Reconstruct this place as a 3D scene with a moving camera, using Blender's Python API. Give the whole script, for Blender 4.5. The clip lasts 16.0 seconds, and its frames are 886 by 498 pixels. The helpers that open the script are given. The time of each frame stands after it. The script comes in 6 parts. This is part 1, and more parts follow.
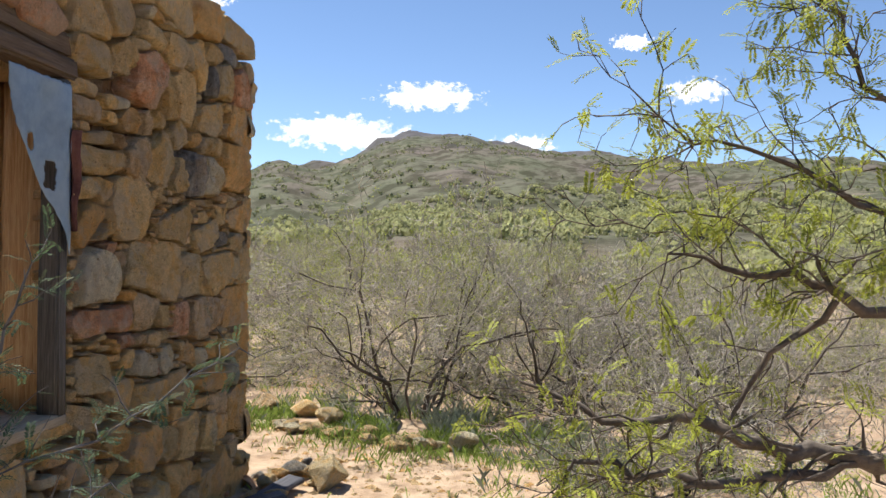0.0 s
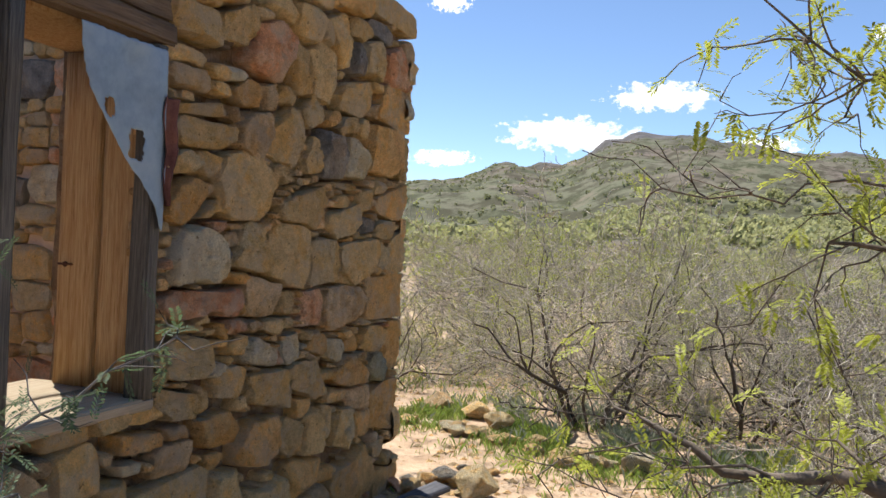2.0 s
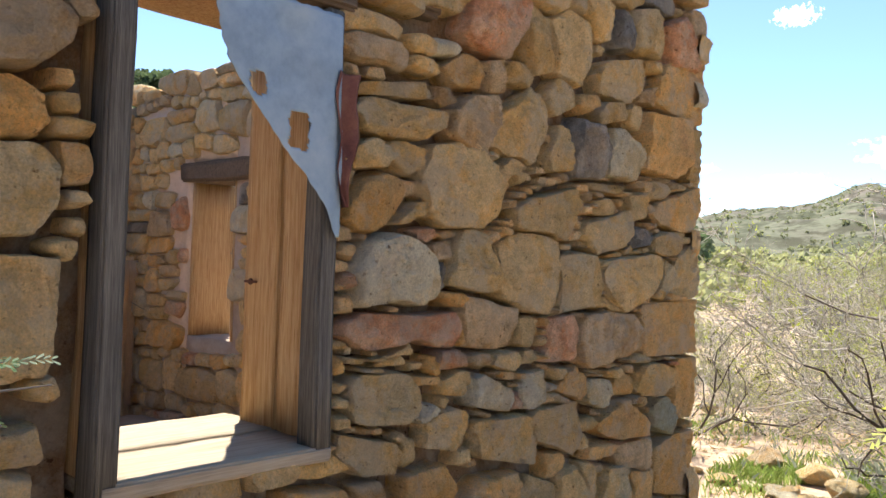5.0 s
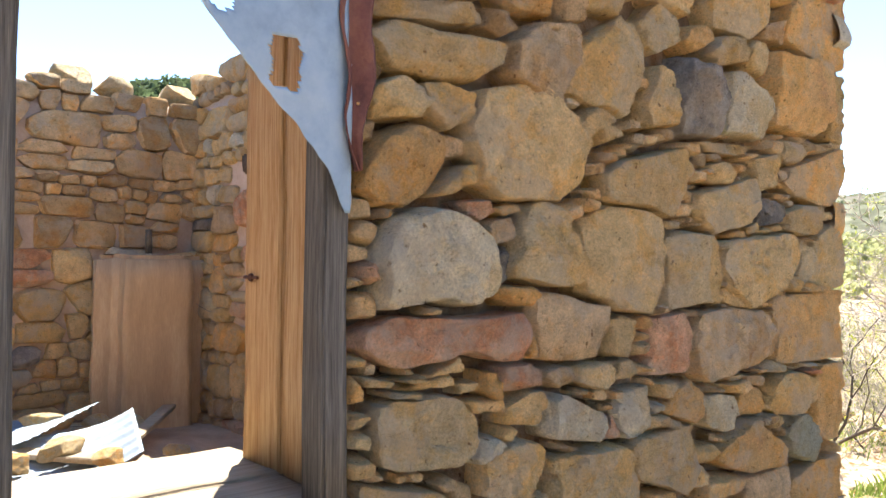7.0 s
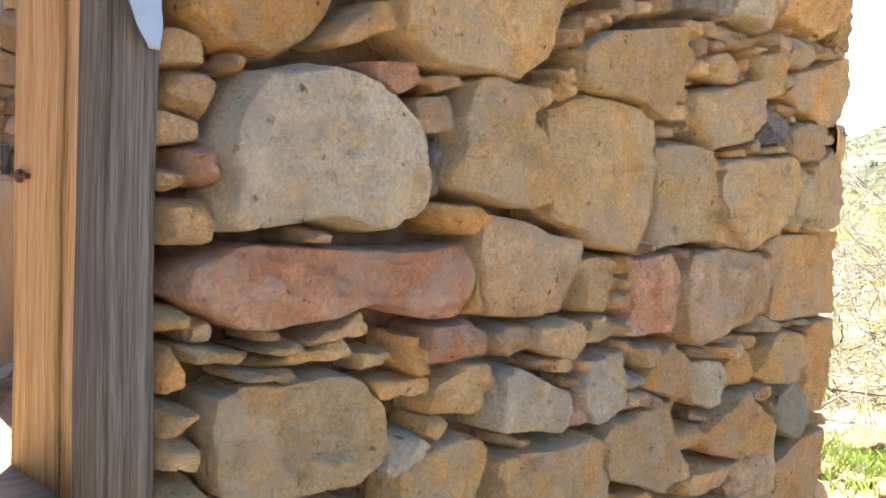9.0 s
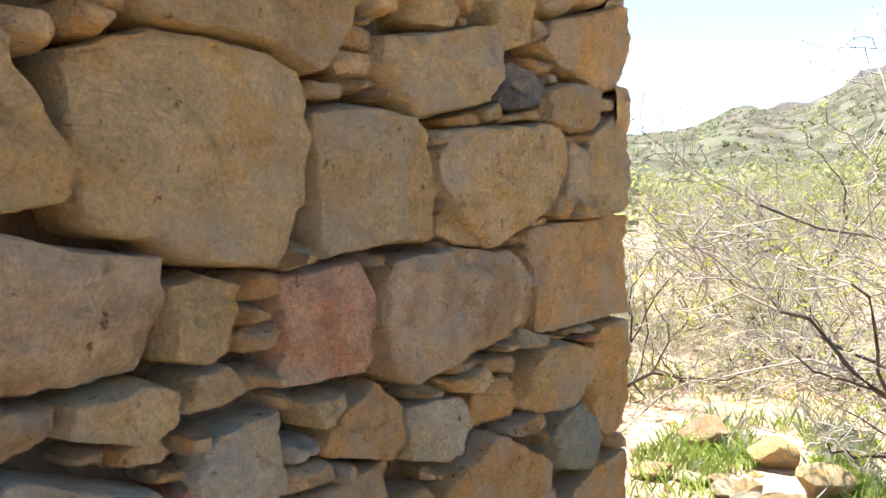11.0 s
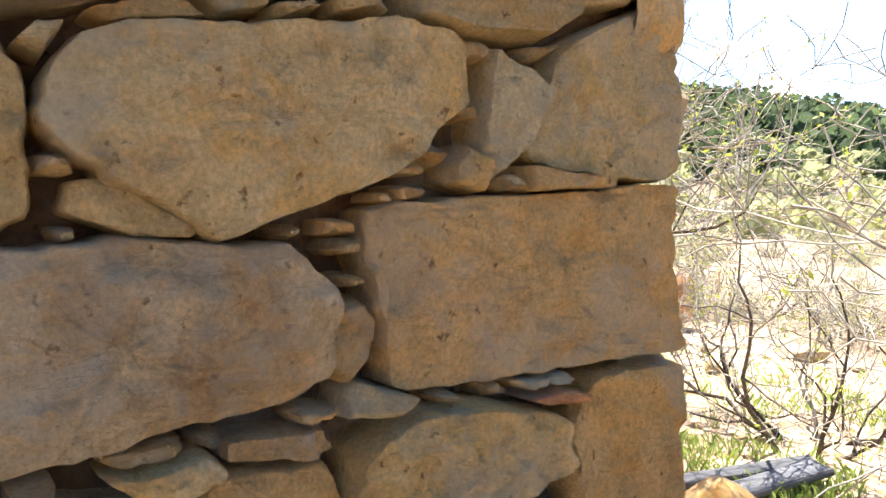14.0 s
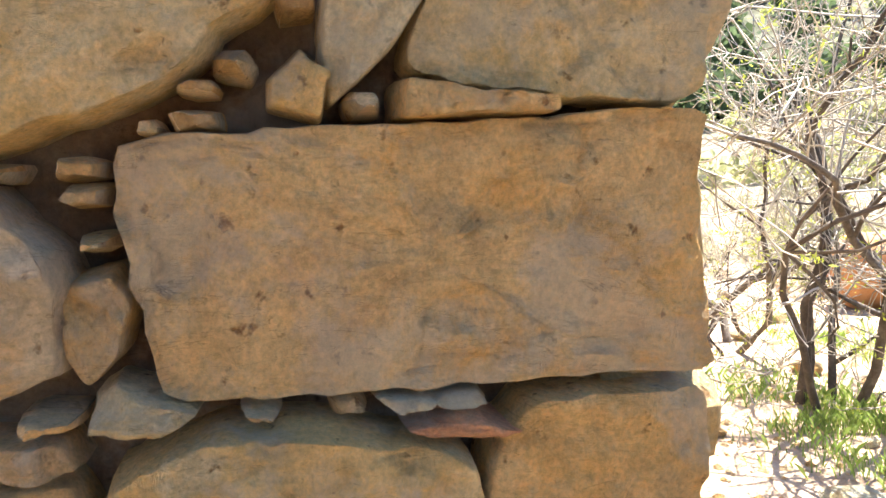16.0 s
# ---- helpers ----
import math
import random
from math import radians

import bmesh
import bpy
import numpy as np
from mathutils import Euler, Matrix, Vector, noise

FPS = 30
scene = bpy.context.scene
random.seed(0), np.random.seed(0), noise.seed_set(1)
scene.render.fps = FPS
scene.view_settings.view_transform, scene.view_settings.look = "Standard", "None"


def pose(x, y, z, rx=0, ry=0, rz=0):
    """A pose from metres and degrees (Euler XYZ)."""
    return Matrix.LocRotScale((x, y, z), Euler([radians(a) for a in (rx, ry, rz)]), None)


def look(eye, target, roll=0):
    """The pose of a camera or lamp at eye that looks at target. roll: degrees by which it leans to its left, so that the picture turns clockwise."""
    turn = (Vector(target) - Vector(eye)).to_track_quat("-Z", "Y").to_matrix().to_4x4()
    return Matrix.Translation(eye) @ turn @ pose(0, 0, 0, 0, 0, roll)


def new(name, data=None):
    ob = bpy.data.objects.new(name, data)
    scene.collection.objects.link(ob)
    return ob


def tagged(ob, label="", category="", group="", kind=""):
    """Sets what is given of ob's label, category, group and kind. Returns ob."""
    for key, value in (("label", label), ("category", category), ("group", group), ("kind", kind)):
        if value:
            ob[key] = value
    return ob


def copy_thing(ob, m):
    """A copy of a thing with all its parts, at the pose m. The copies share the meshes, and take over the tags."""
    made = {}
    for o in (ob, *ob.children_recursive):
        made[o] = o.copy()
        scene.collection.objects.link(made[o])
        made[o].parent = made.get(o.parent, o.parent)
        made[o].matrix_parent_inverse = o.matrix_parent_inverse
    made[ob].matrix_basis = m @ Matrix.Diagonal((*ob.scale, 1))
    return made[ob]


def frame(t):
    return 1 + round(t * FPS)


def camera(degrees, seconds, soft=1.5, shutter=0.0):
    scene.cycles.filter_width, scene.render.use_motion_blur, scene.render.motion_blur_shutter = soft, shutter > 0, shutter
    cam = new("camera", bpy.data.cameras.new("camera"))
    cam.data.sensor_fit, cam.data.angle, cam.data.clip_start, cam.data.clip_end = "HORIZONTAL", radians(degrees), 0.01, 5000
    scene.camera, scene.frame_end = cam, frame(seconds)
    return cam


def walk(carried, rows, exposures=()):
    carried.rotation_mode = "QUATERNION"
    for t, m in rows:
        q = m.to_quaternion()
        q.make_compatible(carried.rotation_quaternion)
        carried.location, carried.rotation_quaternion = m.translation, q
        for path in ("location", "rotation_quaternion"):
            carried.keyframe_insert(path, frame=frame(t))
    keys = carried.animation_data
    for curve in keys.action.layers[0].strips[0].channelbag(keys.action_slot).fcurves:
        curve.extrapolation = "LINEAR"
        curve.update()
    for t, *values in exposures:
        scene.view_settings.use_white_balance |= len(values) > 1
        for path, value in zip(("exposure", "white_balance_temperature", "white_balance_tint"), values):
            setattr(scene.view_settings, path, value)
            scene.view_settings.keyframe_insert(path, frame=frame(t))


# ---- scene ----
cam = camera(57.0, 16.0)
METRES, EYE, TILT, LEAN, TURN = 5.2, 1.5, 0.0, 0.0, 3.1
ROWS = [
    (0.0, 0.0, 0.0, 0.0, -0.0, 0.04, -1.06),
    (0.5, 0.0219, 0.0163, -0.0041, 6.46, -1.46, -1.59),
    (1.0, 0.0379, 0.0359, -0.0055, 10.67, -1.67, -2.02),
    (1.5, 0.0463, 0.0722, -0.0055, 11.94, -0.89, -2.58),
    (2.0, 0.0612, 0.0989, -0.0074, 15.65, -0.36, -2.92),
    (2.5, 0.0714, 0.1225, -0.0095, 21.5, -0.34, -3.13),
    (3.0, 0.0574, 0.1525, -0.0124, 25.34, -0.04, -2.61),
    (3.5, 0.0523, 0.1819, -0.0132, 28.08, 0.71, -2.02),
    (4.0, 0.059, 0.205, -0.0168, 32.35, 0.95, -2.01),
    (6.5, 0.0104, 0.3444, -0.0218, 43.43, 0.96, -1.11),
    (7.0, -0.012, 0.3662, -0.0242, 45.79, 0.64, -0.65),
    (7.5, -0.0266, 0.3867, -0.0266, 51.01, 0.08, -0.6),
    (8.0, -0.0424, 0.4104, -0.0299, 51.12, -0.29, -0.69),
    (8.5, -0.0803, 0.4324, -0.0334, 44.6, -1.34, -1.43),
    (9.0, -0.1002, 0.4619, -0.0366, 40.17, -3.18, -2.26),
    (9.5, -0.1079, 0.4972, -0.0367, 35.31, -3.71, -1.25),
    (10.0, -0.1122, 0.5292, -0.0354, 29.23, -3.63, 0.85),
    (12.5, -0.0725, 0.6881, -0.0413, 40.32, -2.85, 0.23),
    (13.0, -0.0796, 0.7236, -0.0446, 43.59, -2.61, 0.3),
    (13.5, -0.0849, 0.7572, -0.044, 48.25, -2.01, 1.0),
    (14.0, -0.0807, 0.7904, -0.0474, 54.2, -3.1, 1.91),
    (14.5, -0.0932, 0.8212, -0.0523, 58.75, -3.92, 2.57),
    (15.0, -0.1037, 0.8526, -0.0541, 63.69, -4.92, 2.39),
    (15.5, -0.1001, 0.8782, -0.0548, 69.54, -5.73, 2.18),
    (16.0, -0.1007, 0.8996, -0.0534, 74.95, -5.63, 1.84),
]
walk(cam, [(t, pose(0, 0, EYE, TILT, LEAN, TURN) @ pose(METRES * x, METRES * y, METRES * z, 90 + pitch, roll, yaw)) for t, x, y, z, yaw, pitch, roll in ROWS],
     exposures=[(0.0, 0.75), (2.0, 0.85), (4.0, 1.25), (6.5, 2.15), (7.2, 2.4), (8.0, 2.85), (9.5, 2.62), (10.2, 2.28), (12.5, 2.05), (14.0, 2.25), (16.0, 2.7)])

# ---- light ----
SUN_ELEV, SUN_FROM = radians(64), Vector((-0.78, 0.62, 0)).normalized()
world = bpy.data.worlds.new("world")
scene.world = world
world.use_nodes = True
wn, wl = world.node_tree.nodes, world.node_tree.links
sky = wn.new("ShaderNodeTexSky")
sky.sky_type, sky.sun_disc, sky.sun_elevation = "NISHITA", False, SUN_ELEV
sky.sun_rotation = math.atan2(SUN_FROM.x, SUN_FROM.y)
sky.altitude, sky.air_density, sky.dust_density, sky.ozone_density = 1400, 0.8, 0.0, 3.0
wl.new(sky.outputs[0], wn["Background"].inputs[0])
wn["Background"].inputs[1].default_value = 0.105
sun = new("sun", bpy.data.lights.new("sun", "SUN"))
sun.data.energy, sun.data.angle, sun.data.color = 4.7, radians(0.5), (1.0, 0.95, 0.87)
sun_dir = SUN_FROM * math.cos(SUN_ELEV) + Vector((0, 0, math.sin(SUN_ELEV)))
sun.matrix_world = look(sun_dir * 60, (0, 0, 0))


# ---- materials ----
def mat(name, colours, scale=6.0, rough=0.85, bump=0.3, bump_scale=60.0, fine=0.35, metal=0.0, stretch=(1, 1, 1), vary=0.25, island=False, spec=0.25, pits=None, thin=0.0):
    """A surface whose colours run along a noise at two sizes, with grain, relief and a shift from piece to piece."""
    m = bpy.data.materials.new(name)
    m.use_nodes = True
    n, l = m.node_tree.nodes, m.node_tree.links
    bsdf = n["Principled BSDF"]
    tc, info, mp = n.new("ShaderNodeTexCoord"), n.new("ShaderNodeObjectInfo"), n.new("ShaderNodeMapping")
    rnd = info.outputs["Random"]
    if island:
        rnd = n.new("ShaderNodeNewGeometry").outputs["Random Per Island"]
    mul = n.new("ShaderNodeMath")
    mul.operation = "MULTIPLY"
    mul.inputs[1].default_value = 37.0
    l.new(rnd, mul.inputs[0])
    l.new(mul.outputs[0], mp.inputs["Location"])
    mp.inputs["Scale"].default_value = stretch
    l.new(tc.outputs["Object"], mp.inputs["Vector"])
    big, small = n.new("ShaderNodeTexNoise"), n.new("ShaderNodeTexNoise")
    for tex, sc, det in ((big, scale, 6), (small, bump_scale, 8)):
        tex.inputs["Scale"].default_value, tex.inputs["Detail"].default_value, tex.inputs["Roughness"].default_value = sc, det, 0.65
        l.new(mp.outputs[0], tex.inputs["Vector"])
    mix = n.new("ShaderNodeMix")
    mix.inputs[0].default_value = fine
    l.new(big.outputs["Fac"], mix.inputs[2])
    l.new(small.outputs["Fac"], mix.inputs[3])
    ramp = n.new("ShaderNodeValToRGB")
    el = ramp.color_ramp.elements
    while len(el) < len(colours):
        el.new(0.5)
    for i, c in enumerate(colours):
        el[i].position = 0.3 + 0.4 * i / max(1, len(colours) - 1)
        el[i].color = (*c, 1)
    l.new(mix.outputs[0], ramp.inputs[0])
    hsv, rng = n.new("ShaderNodeHueSaturation"), n.new("ShaderNodeMapRange")
    rng.inputs[3].default_value, rng.inputs[4].default_value = 1 - vary, 1 + vary
    l.new(rnd, rng.inputs[0])
    l.new(rng.outputs[0], hsv.inputs["Value"])
    l.new(ramp.outputs[0], hsv.inputs["Color"])
    l.new(hsv.outputs[0], bsdf.inputs["Base Color"])
    bp = n.new("ShaderNodeBump")
    bp.inputs["Strength"].default_value, bp.inputs["Distance"].default_value = bump, 0.02
    l.new(mix.outputs[0], bp.inputs["Height"])
    if pits:
        # iron stains, a grainy broken surface and dark pits
        stain, grain, pit = n.new("ShaderNodeTexNoise"), n.new("ShaderNodeTexNoise"), n.new("ShaderNodeTexNoise")
        stain.inputs["Scale"].default_value, stain.inputs["Detail"].default_value, stain.inputs["Roughness"].default_value = 5, 9, 0.68
        grain.inputs["Scale"].default_value, grain.inputs["Detail"].default_value, grain.inputs["Roughness"].default_value = 14, 14, 0.82
        pit.inputs["Scale"].default_value, pit.inputs["Detail"].default_value, pit.inputs["Roughness"].default_value = 48, 3, 0.6
        for tex in (stain, grain, pit):
            l.new(mp.outputs[0], tex.inputs["Vector"])
        r1, tint = n.new("ShaderNodeMapRange"), n.new("ShaderNodeMix")
        r1.inputs[1].default_value, r1.inputs[2].default_value, r1.inputs[4].default_value = 0.49, 0.57, 0.7
        tint.data_type, tint.blend_type = "RGBA", "MULTIPLY"
        tint.inputs[7].default_value = (*pits, 1)
        l.new(stain.outputs["Fac"], r1.inputs[0])
        l.new(r1.outputs[0], tint.inputs[0])
        l.new(hsv.outputs[0], tint.inputs[6])
        r2, r3, spot = n.new("ShaderNodeMapRange"), n.new("ShaderNodeMapRange"), n.new("ShaderNodeMix")
        r2.inputs[1].default_value, r2.inputs[2].default_value, r2.inputs[3].default_value, r2.inputs[4].default_value = 0.27, 0.36, 1, 0
        l.new(pit.outputs["Fac"], r2.inputs[0])
        r3.inputs[1].default_value, r3.inputs[2].default_value, r3.inputs[3].default_value, r3.inputs[4].default_value = 0.34, 0.60, 0.84, 1.30
        l.new(grain.outputs["Fac"], r3.inputs[0])
        sand, r4, both = n.new("ShaderNodeTexNoise"), n.new("ShaderNodeMapRange"), n.new("ShaderNodeMath")
        sand.inputs["Scale"].default_value, sand.inputs["Detail"].default_value, sand.inputs["Roughness"].default_value = 150, 5, 0.75
        l.new(mp.outputs[0], sand.inputs["Vector"])
        r4.inputs[1].default_value, r4.inputs[2].default_value, r4.inputs[3].default_value, r4.inputs[4].default_value = 0.34, 0.60, 0.86, 1.24
        l.new(sand.outputs["Fac"], r4.inputs[0])
        both.operation = "MULTIPLY"
        l.new(r3.outputs[0], both.inputs[0])
        l.new(r4.outputs[0], both.inputs[1])
        spot.data_type, spot.blend_type = "RGBA", "MULTIPLY"
        spot.inputs[0].default_value = 0.95
        l.new(tint.outputs[2], spot.inputs[6])
        l.new(both.outputs[0], spot.inputs[7])
        dots = n.new("ShaderNodeMix")
        dots.data_type, dots.blend_type = "RGBA", "MULTIPLY"
        dots.inputs[7].default_value = (0.42, 0.32, 0.24, 1)
        l.new(r2.outputs[0], dots.inputs[0])
        l.new(spot.outputs[2], dots.inputs[6])
        l.new(dots.outputs[2], bsdf.inputs["Base Color"])
        rel = n.new("ShaderNodeMath")
        rel.operation = "MULTIPLY_ADD"
        rel.inputs[1].default_value = -0.12
        l.new(r2.outputs[0], rel.inputs[0])
        bed, bmap, r5, bmix = n.new("ShaderNodeTexNoise"), n.new("ShaderNodeMapping"), n.new("ShaderNodeMapRange"), n.new("ShaderNodeMix")
        bmap.inputs["Scale"].default_value = (1, 1, 4.5)
        l.new(mp.outputs[0], bmap.inputs[0])
        bed.inputs["Scale"].default_value, bed.inputs["Detail"].default_value, bed.inputs["Roughness"].default_value = 6, 8, 0.6
        bed.inputs["Distortion"].default_value = 0.4
        l.new(bmap.outputs[0], bed.inputs["Vector"])
        r5.inputs[1].default_value, r5.inputs[2].default_value, r5.inputs[3].default_value, r5.inputs[4].default_value = 0.58, 0.70, 0, 0.35
        l.new(bed.outputs["Fac"], r5.inputs[0])
        bmix.data_type, bmix.blend_type = "RGBA", "MULTIPLY"
        bmix.inputs[7].default_value = (0.80, 0.58, 0.40, 1)
        l.new(r5.outputs[0], bmix.inputs[0])
        l.new(dots.outputs[2], bmix.inputs[6])
        # grey weathered skin in ragged patches, and hairline cracks
        skin, r6, smix = n.new("ShaderNodeTexNoise"), n.new("ShaderNodeMapRange"), n.new("ShaderNodeMix")
        skin.inputs["Scale"].default_value, skin.inputs["Detail"].default_value, skin.inputs["Roughness"].default_value = 4.2, 10, 0.7
        skin.inputs["Distortion"].default_value = 0.3
        shift = n.new("ShaderNodeVectorMath")
        shift.operation = "ADD"
        shift.inputs[1].default_value = (11.3, 4.1, 7.7)
        l.new(mp.outputs[0], shift.inputs[0])
        l.new(shift.outputs[0], skin.inputs["Vector"])
        r6.inputs[1].default_value, r6.inputs[2].default_value, r6.inputs[4].default_value = 0.50, 0.58, 0.42
        l.new(skin.outputs["Fac"], r6.inputs[0])
        smix.data_type = "RGBA"
        smix.inputs[7].default_value = (0.58, 0.51, 0.39, 1)
        l.new(r6.outputs[0], smix.inputs[0])
        l.new(bmix.outputs[2], smix.inputs[6])
        crack, c1, c2, c3, cmix = n.new("ShaderNodeTexNoise"), n.new("ShaderNodeMath"), n.new("ShaderNodeMath"), n.new("ShaderNodeMapRange"), n.new("ShaderNodeMix")
        crack.inputs["Scale"].default_value, crack.inputs["Detail"].default_value, crack.inputs["Roughness"].default_value = 3.1, 6, 0.6
        crack.inputs["Distortion"].default_value = 0.8
        l.new(bmap.outputs[0], crack.inputs["Vector"])
        c1.operation, c2.operation = "SUBTRACT", "ABSOLUTE"
        c1.inputs[1].default_value = 0.56
        l.new(crack.outputs["Fac"], c1.inputs[0])
        l.new(c1.outputs[0], c2.inputs[0])
        c3.inputs[1].default_value, c3.inputs[2].default_value, c3.inputs[3].default_value, c3.inputs[4].default_value = 0.001, 0.004, 0.38, 0
        l.new(c2.outputs[0], c3.inputs[0])
        cmix.data_type, cmix.blend_type = "RGBA", "MULTIPLY"
        cmix.inputs[7].default_value = (0.45, 0.34, 0.24, 1)
        l.new(c3.outputs[0], cmix.inputs[0])
        l.new(smix.outputs[2], cmix.inputs[6])
        l.new(cmix.outputs[2], bsdf.inputs["Base Color"])
        rough_sum = n.new("ShaderNodeMath")
        rough_sum.operation = "MULTIPLY_ADD"
        rough_sum.inputs[1].default_value = 0.22
        l.new(sand.outputs["Fac"], rough_sum.inputs[0])
        l.new(grain.outputs["Fac"], rough_sum.inputs[2])
        l.new(rough_sum.outputs[0], rel.inputs[2])
        l.new(rel.outputs[0], bp.inputs["Height"])
        bp.inputs["Distance"].default_value = 0.06
    l.new(bp.outputs[0], bsdf.inputs["Normal"])
    bsdf.inputs["Roughness"].default_value, bsdf.inputs["Metallic"].default_value = rough, metal
    bsdf.inputs["Specular IOR Level"].default_value = spec
    if thin:
        tl, mx = n.new("ShaderNodeBsdfTranslucent"), n.new("ShaderNodeMixShader")
        mx.inputs[0].default_value = thin
        l.new(hsv.outputs[0], tl.inputs["Color"])
        l.new(bsdf.outputs[0], mx.inputs[1])
        l.new(tl.outputs[0], mx.inputs[2])
        l.new(mx.outputs[0], n["Material Output"].inputs["Surface"])
    return m


BRUSH = mat("hazy_valley_brush", [(0.26, 0.27, 0.12), (0.38, 0.38, 0.18), (0.50, 0.48, 0.27)], 1.2, bump=0.4, bump_scale=8, fine=0.5, island=True, vary=0.35, thin=0.45)
ST = dict(bump=1.0, bump_scale=110, fine=0.3)
STONE = {
    "tan": mat("tan_sandstone", [(0.52, 0.33, 0.15), (0.61, 0.43, 0.20), (0.65, 0.49, 0.26), (0.60, 0.50, 0.33)], 5, vary=0.2, pits=(1.0, 0.78, 0.42), **ST),
    "ochre": mat("ochre_sandstone", [(0.52, 0.28, 0.12), (0.62, 0.38, 0.15), (0.66, 0.45, 0.20), (0.61, 0.48, 0.28)], 5, vary=0.14, pits=(1.0, 0.76, 0.42), **ST),
    "grey": mat("grey_sandstone", [(0.54, 0.45, 0.28), (0.60, 0.52, 0.35), (0.64, 0.57, 0.41), (0.58, 0.53, 0.41)], 6, vary=0.1, pits=(1.0, 0.86, 0.62), **ST),
    "pale": mat("pale_sandstone", [(0.52, 0.36, 0.17), (0.61, 0.48, 0.27), (0.65, 0.54, 0.34)], 5, vary=0.1, pits=(1.0, 0.78, 0.44), **ST),
    "slate": mat("slate_stone", [(0.12, 0.12, 0.115), (0.22, 0.21, 0.19), (0.34, 0.29, 0.23)], 7, rough=0.6, pits=(0.95, 0.8, 0.62), **ST),
    "red": mat("red_sandstone", [(0.50, 0.26, 0.15), (0.60, 0.37, 0.22), (0.64, 0.45, 0.29)], 7, vary=0.12, pits=(0.98, 0.66, 0.46), **ST),
    "brown": mat("brown_stone", [(0.38, 0.27, 0.16), (0.50, 0.36, 0.20), (0.55, 0.42, 0.26)], 7, pits=(0.92, 0.74, 0.5), **ST),
    "sage": mat("sage_stone", [(0.32, 0.32, 0.23), (0.42, 0.42, 0.32)], 8, pits=(0.95, 0.85, 0.65), **ST),
}
MORTAR = mat("mud_mortar", [(0.22, 0.135, 0.08), (0.33, 0.22, 0.13), (0.42, 0.30, 0.19)], 12, bump=1.0, bump_scale=90, rough=0.95, pits=(0.9, 0.7, 0.5))
MUDWALL = mat("light_mud_mortar", [(0.38, 0.28, 0.20), (0.50, 0.38, 0.28), (0.58, 0.47, 0.36)], 8, bump=0.9, bump_scale=60, rough=0.95)
MUD = mat("mud_plaster", [(0.33, 0.225, 0.13), (0.44, 0.31, 0.18), (0.58, 0.44, 0.27)], 3, bump=0.35, bump_scale=40, rough=0.95, stretch=(2.2, 2.2, 0.45))
WOOD = mat("weathered_pine", [(0.09, 0.04, 0.018), (0.44, 0.25, 0.10), (0.60, 0.41, 0.21), (0.66, 0.50, 0.30)], 3.0, bump=1.0, bump_scale=13, fine=0.55, stretch=(30, 30, 0.8), vary=0.12, rough=0.75)
GREYWOOD = mat("grey_weathered_wood", [(0.022, 0.02, 0.018), (0.11, 0.10, 0.085), (0.23, 0.21, 0.175)], 3.5, bump=0.7, bump_scale=16, fine=0.5, stretch=(30, 30, 0.8), vary=0.15)
SILLWOOD = mat("sun_bleached_board", [(0.17, 0.12, 0.075), (0.36, 0.29, 0.20), (0.46, 0.39, 0.29)], 3.5, bump=0.5, bump_scale=16, fine=0.5, stretch=(30, 0.8, 30), vary=0.1)
LINTEL = mat("dark_lintel_wood", [(0.08, 0.055, 0.035), (0.17, 0.12, 0.08), (0.25, 0.19, 0.13)], 3.5, bump=0.8, bump_scale=14, fine=0.5, stretch=(14, 0.5, 14), vary=0.15)
TIN = mat("galvanised_sheet", [(0.15, 0.20, 0.25), (0.23, 0.30, 0.36), (0.30, 0.36, 0.41)], 5, rough=0.55, bump=0.25, bump_scale=25, metal=0.25, vary=0.08)
OLDTIN = mat("dull_oxidised_sheet", [(0.16, 0.20, 0.24), (0.24, 0.29, 0.34), (0.33, 0.37, 0.40)], 5, rough=0.7, bump=0.25, bump_scale=25, metal=0.1, vary=0.15)
# the acacia's stems: the shade they stand in is put into this darker grey
STALK = mat("shaded_grey_stalk", [(0.09, 0.085, 0.08), (0.16, 0.15, 0.145), (0.24, 0.22, 0.21)], 12, bump=0.4, bump_scale=60)
RUST = mat("rusted_sheet", [(0.05, 0.02, 0.018), (0.11, 0.045, 0.035), (0.17, 0.08, 0.055)], 9, rough=0.8, bump=0.3, metal=0.2)
TANK = mat("orange_rusted_steel", [(0.40, 0.16, 0.06), (0.55, 0.27, 0.11), (0.62, 0.38, 0.20)], 2, rough=0.7, bump=0.1, metal=0.1)
BARK = mat("dark_mesquite_bark", [(0.04, 0.032, 0.026), (0.10, 0.08, 0.064), (0.19, 0.16, 0.13)], 10, bump=0.6, bump_scale=50)
TWIG = mat("grey_twig", [(0.23, 0.20, 0.165), (0.37, 0.335, 0.28), (0.48, 0.44, 0.38)], 8, bump=0.3, island=True, vary=0.4)
LEAF = mat("yellow_green_leaf", [(0.22, 0.25, 0.03), (0.36, 0.40, 0.06), (0.48, 0.50, 0.12)], 9, bump=0.0, island=True, vary=0.35, rough=0.6, thin=0.45)
FERN = mat("grey_green_leaflet", [(0.05, 0.085, 0.045), (0.09, 0.14, 0.07), (0.13, 0.18, 0.10)], 9, bump=0.0, island=True, vary=0.3, rough=0.6, thin=0.45)
SCRUB = mat("olive_scrub", [(0.13, 0.14, 0.07), (0.22, 0.23, 0.11), (0.32, 0.31, 0.16)], 1.2, bump=0.6, bump_scale=8, fine=0.5, island=True, vary=0.5, thin=0.45)
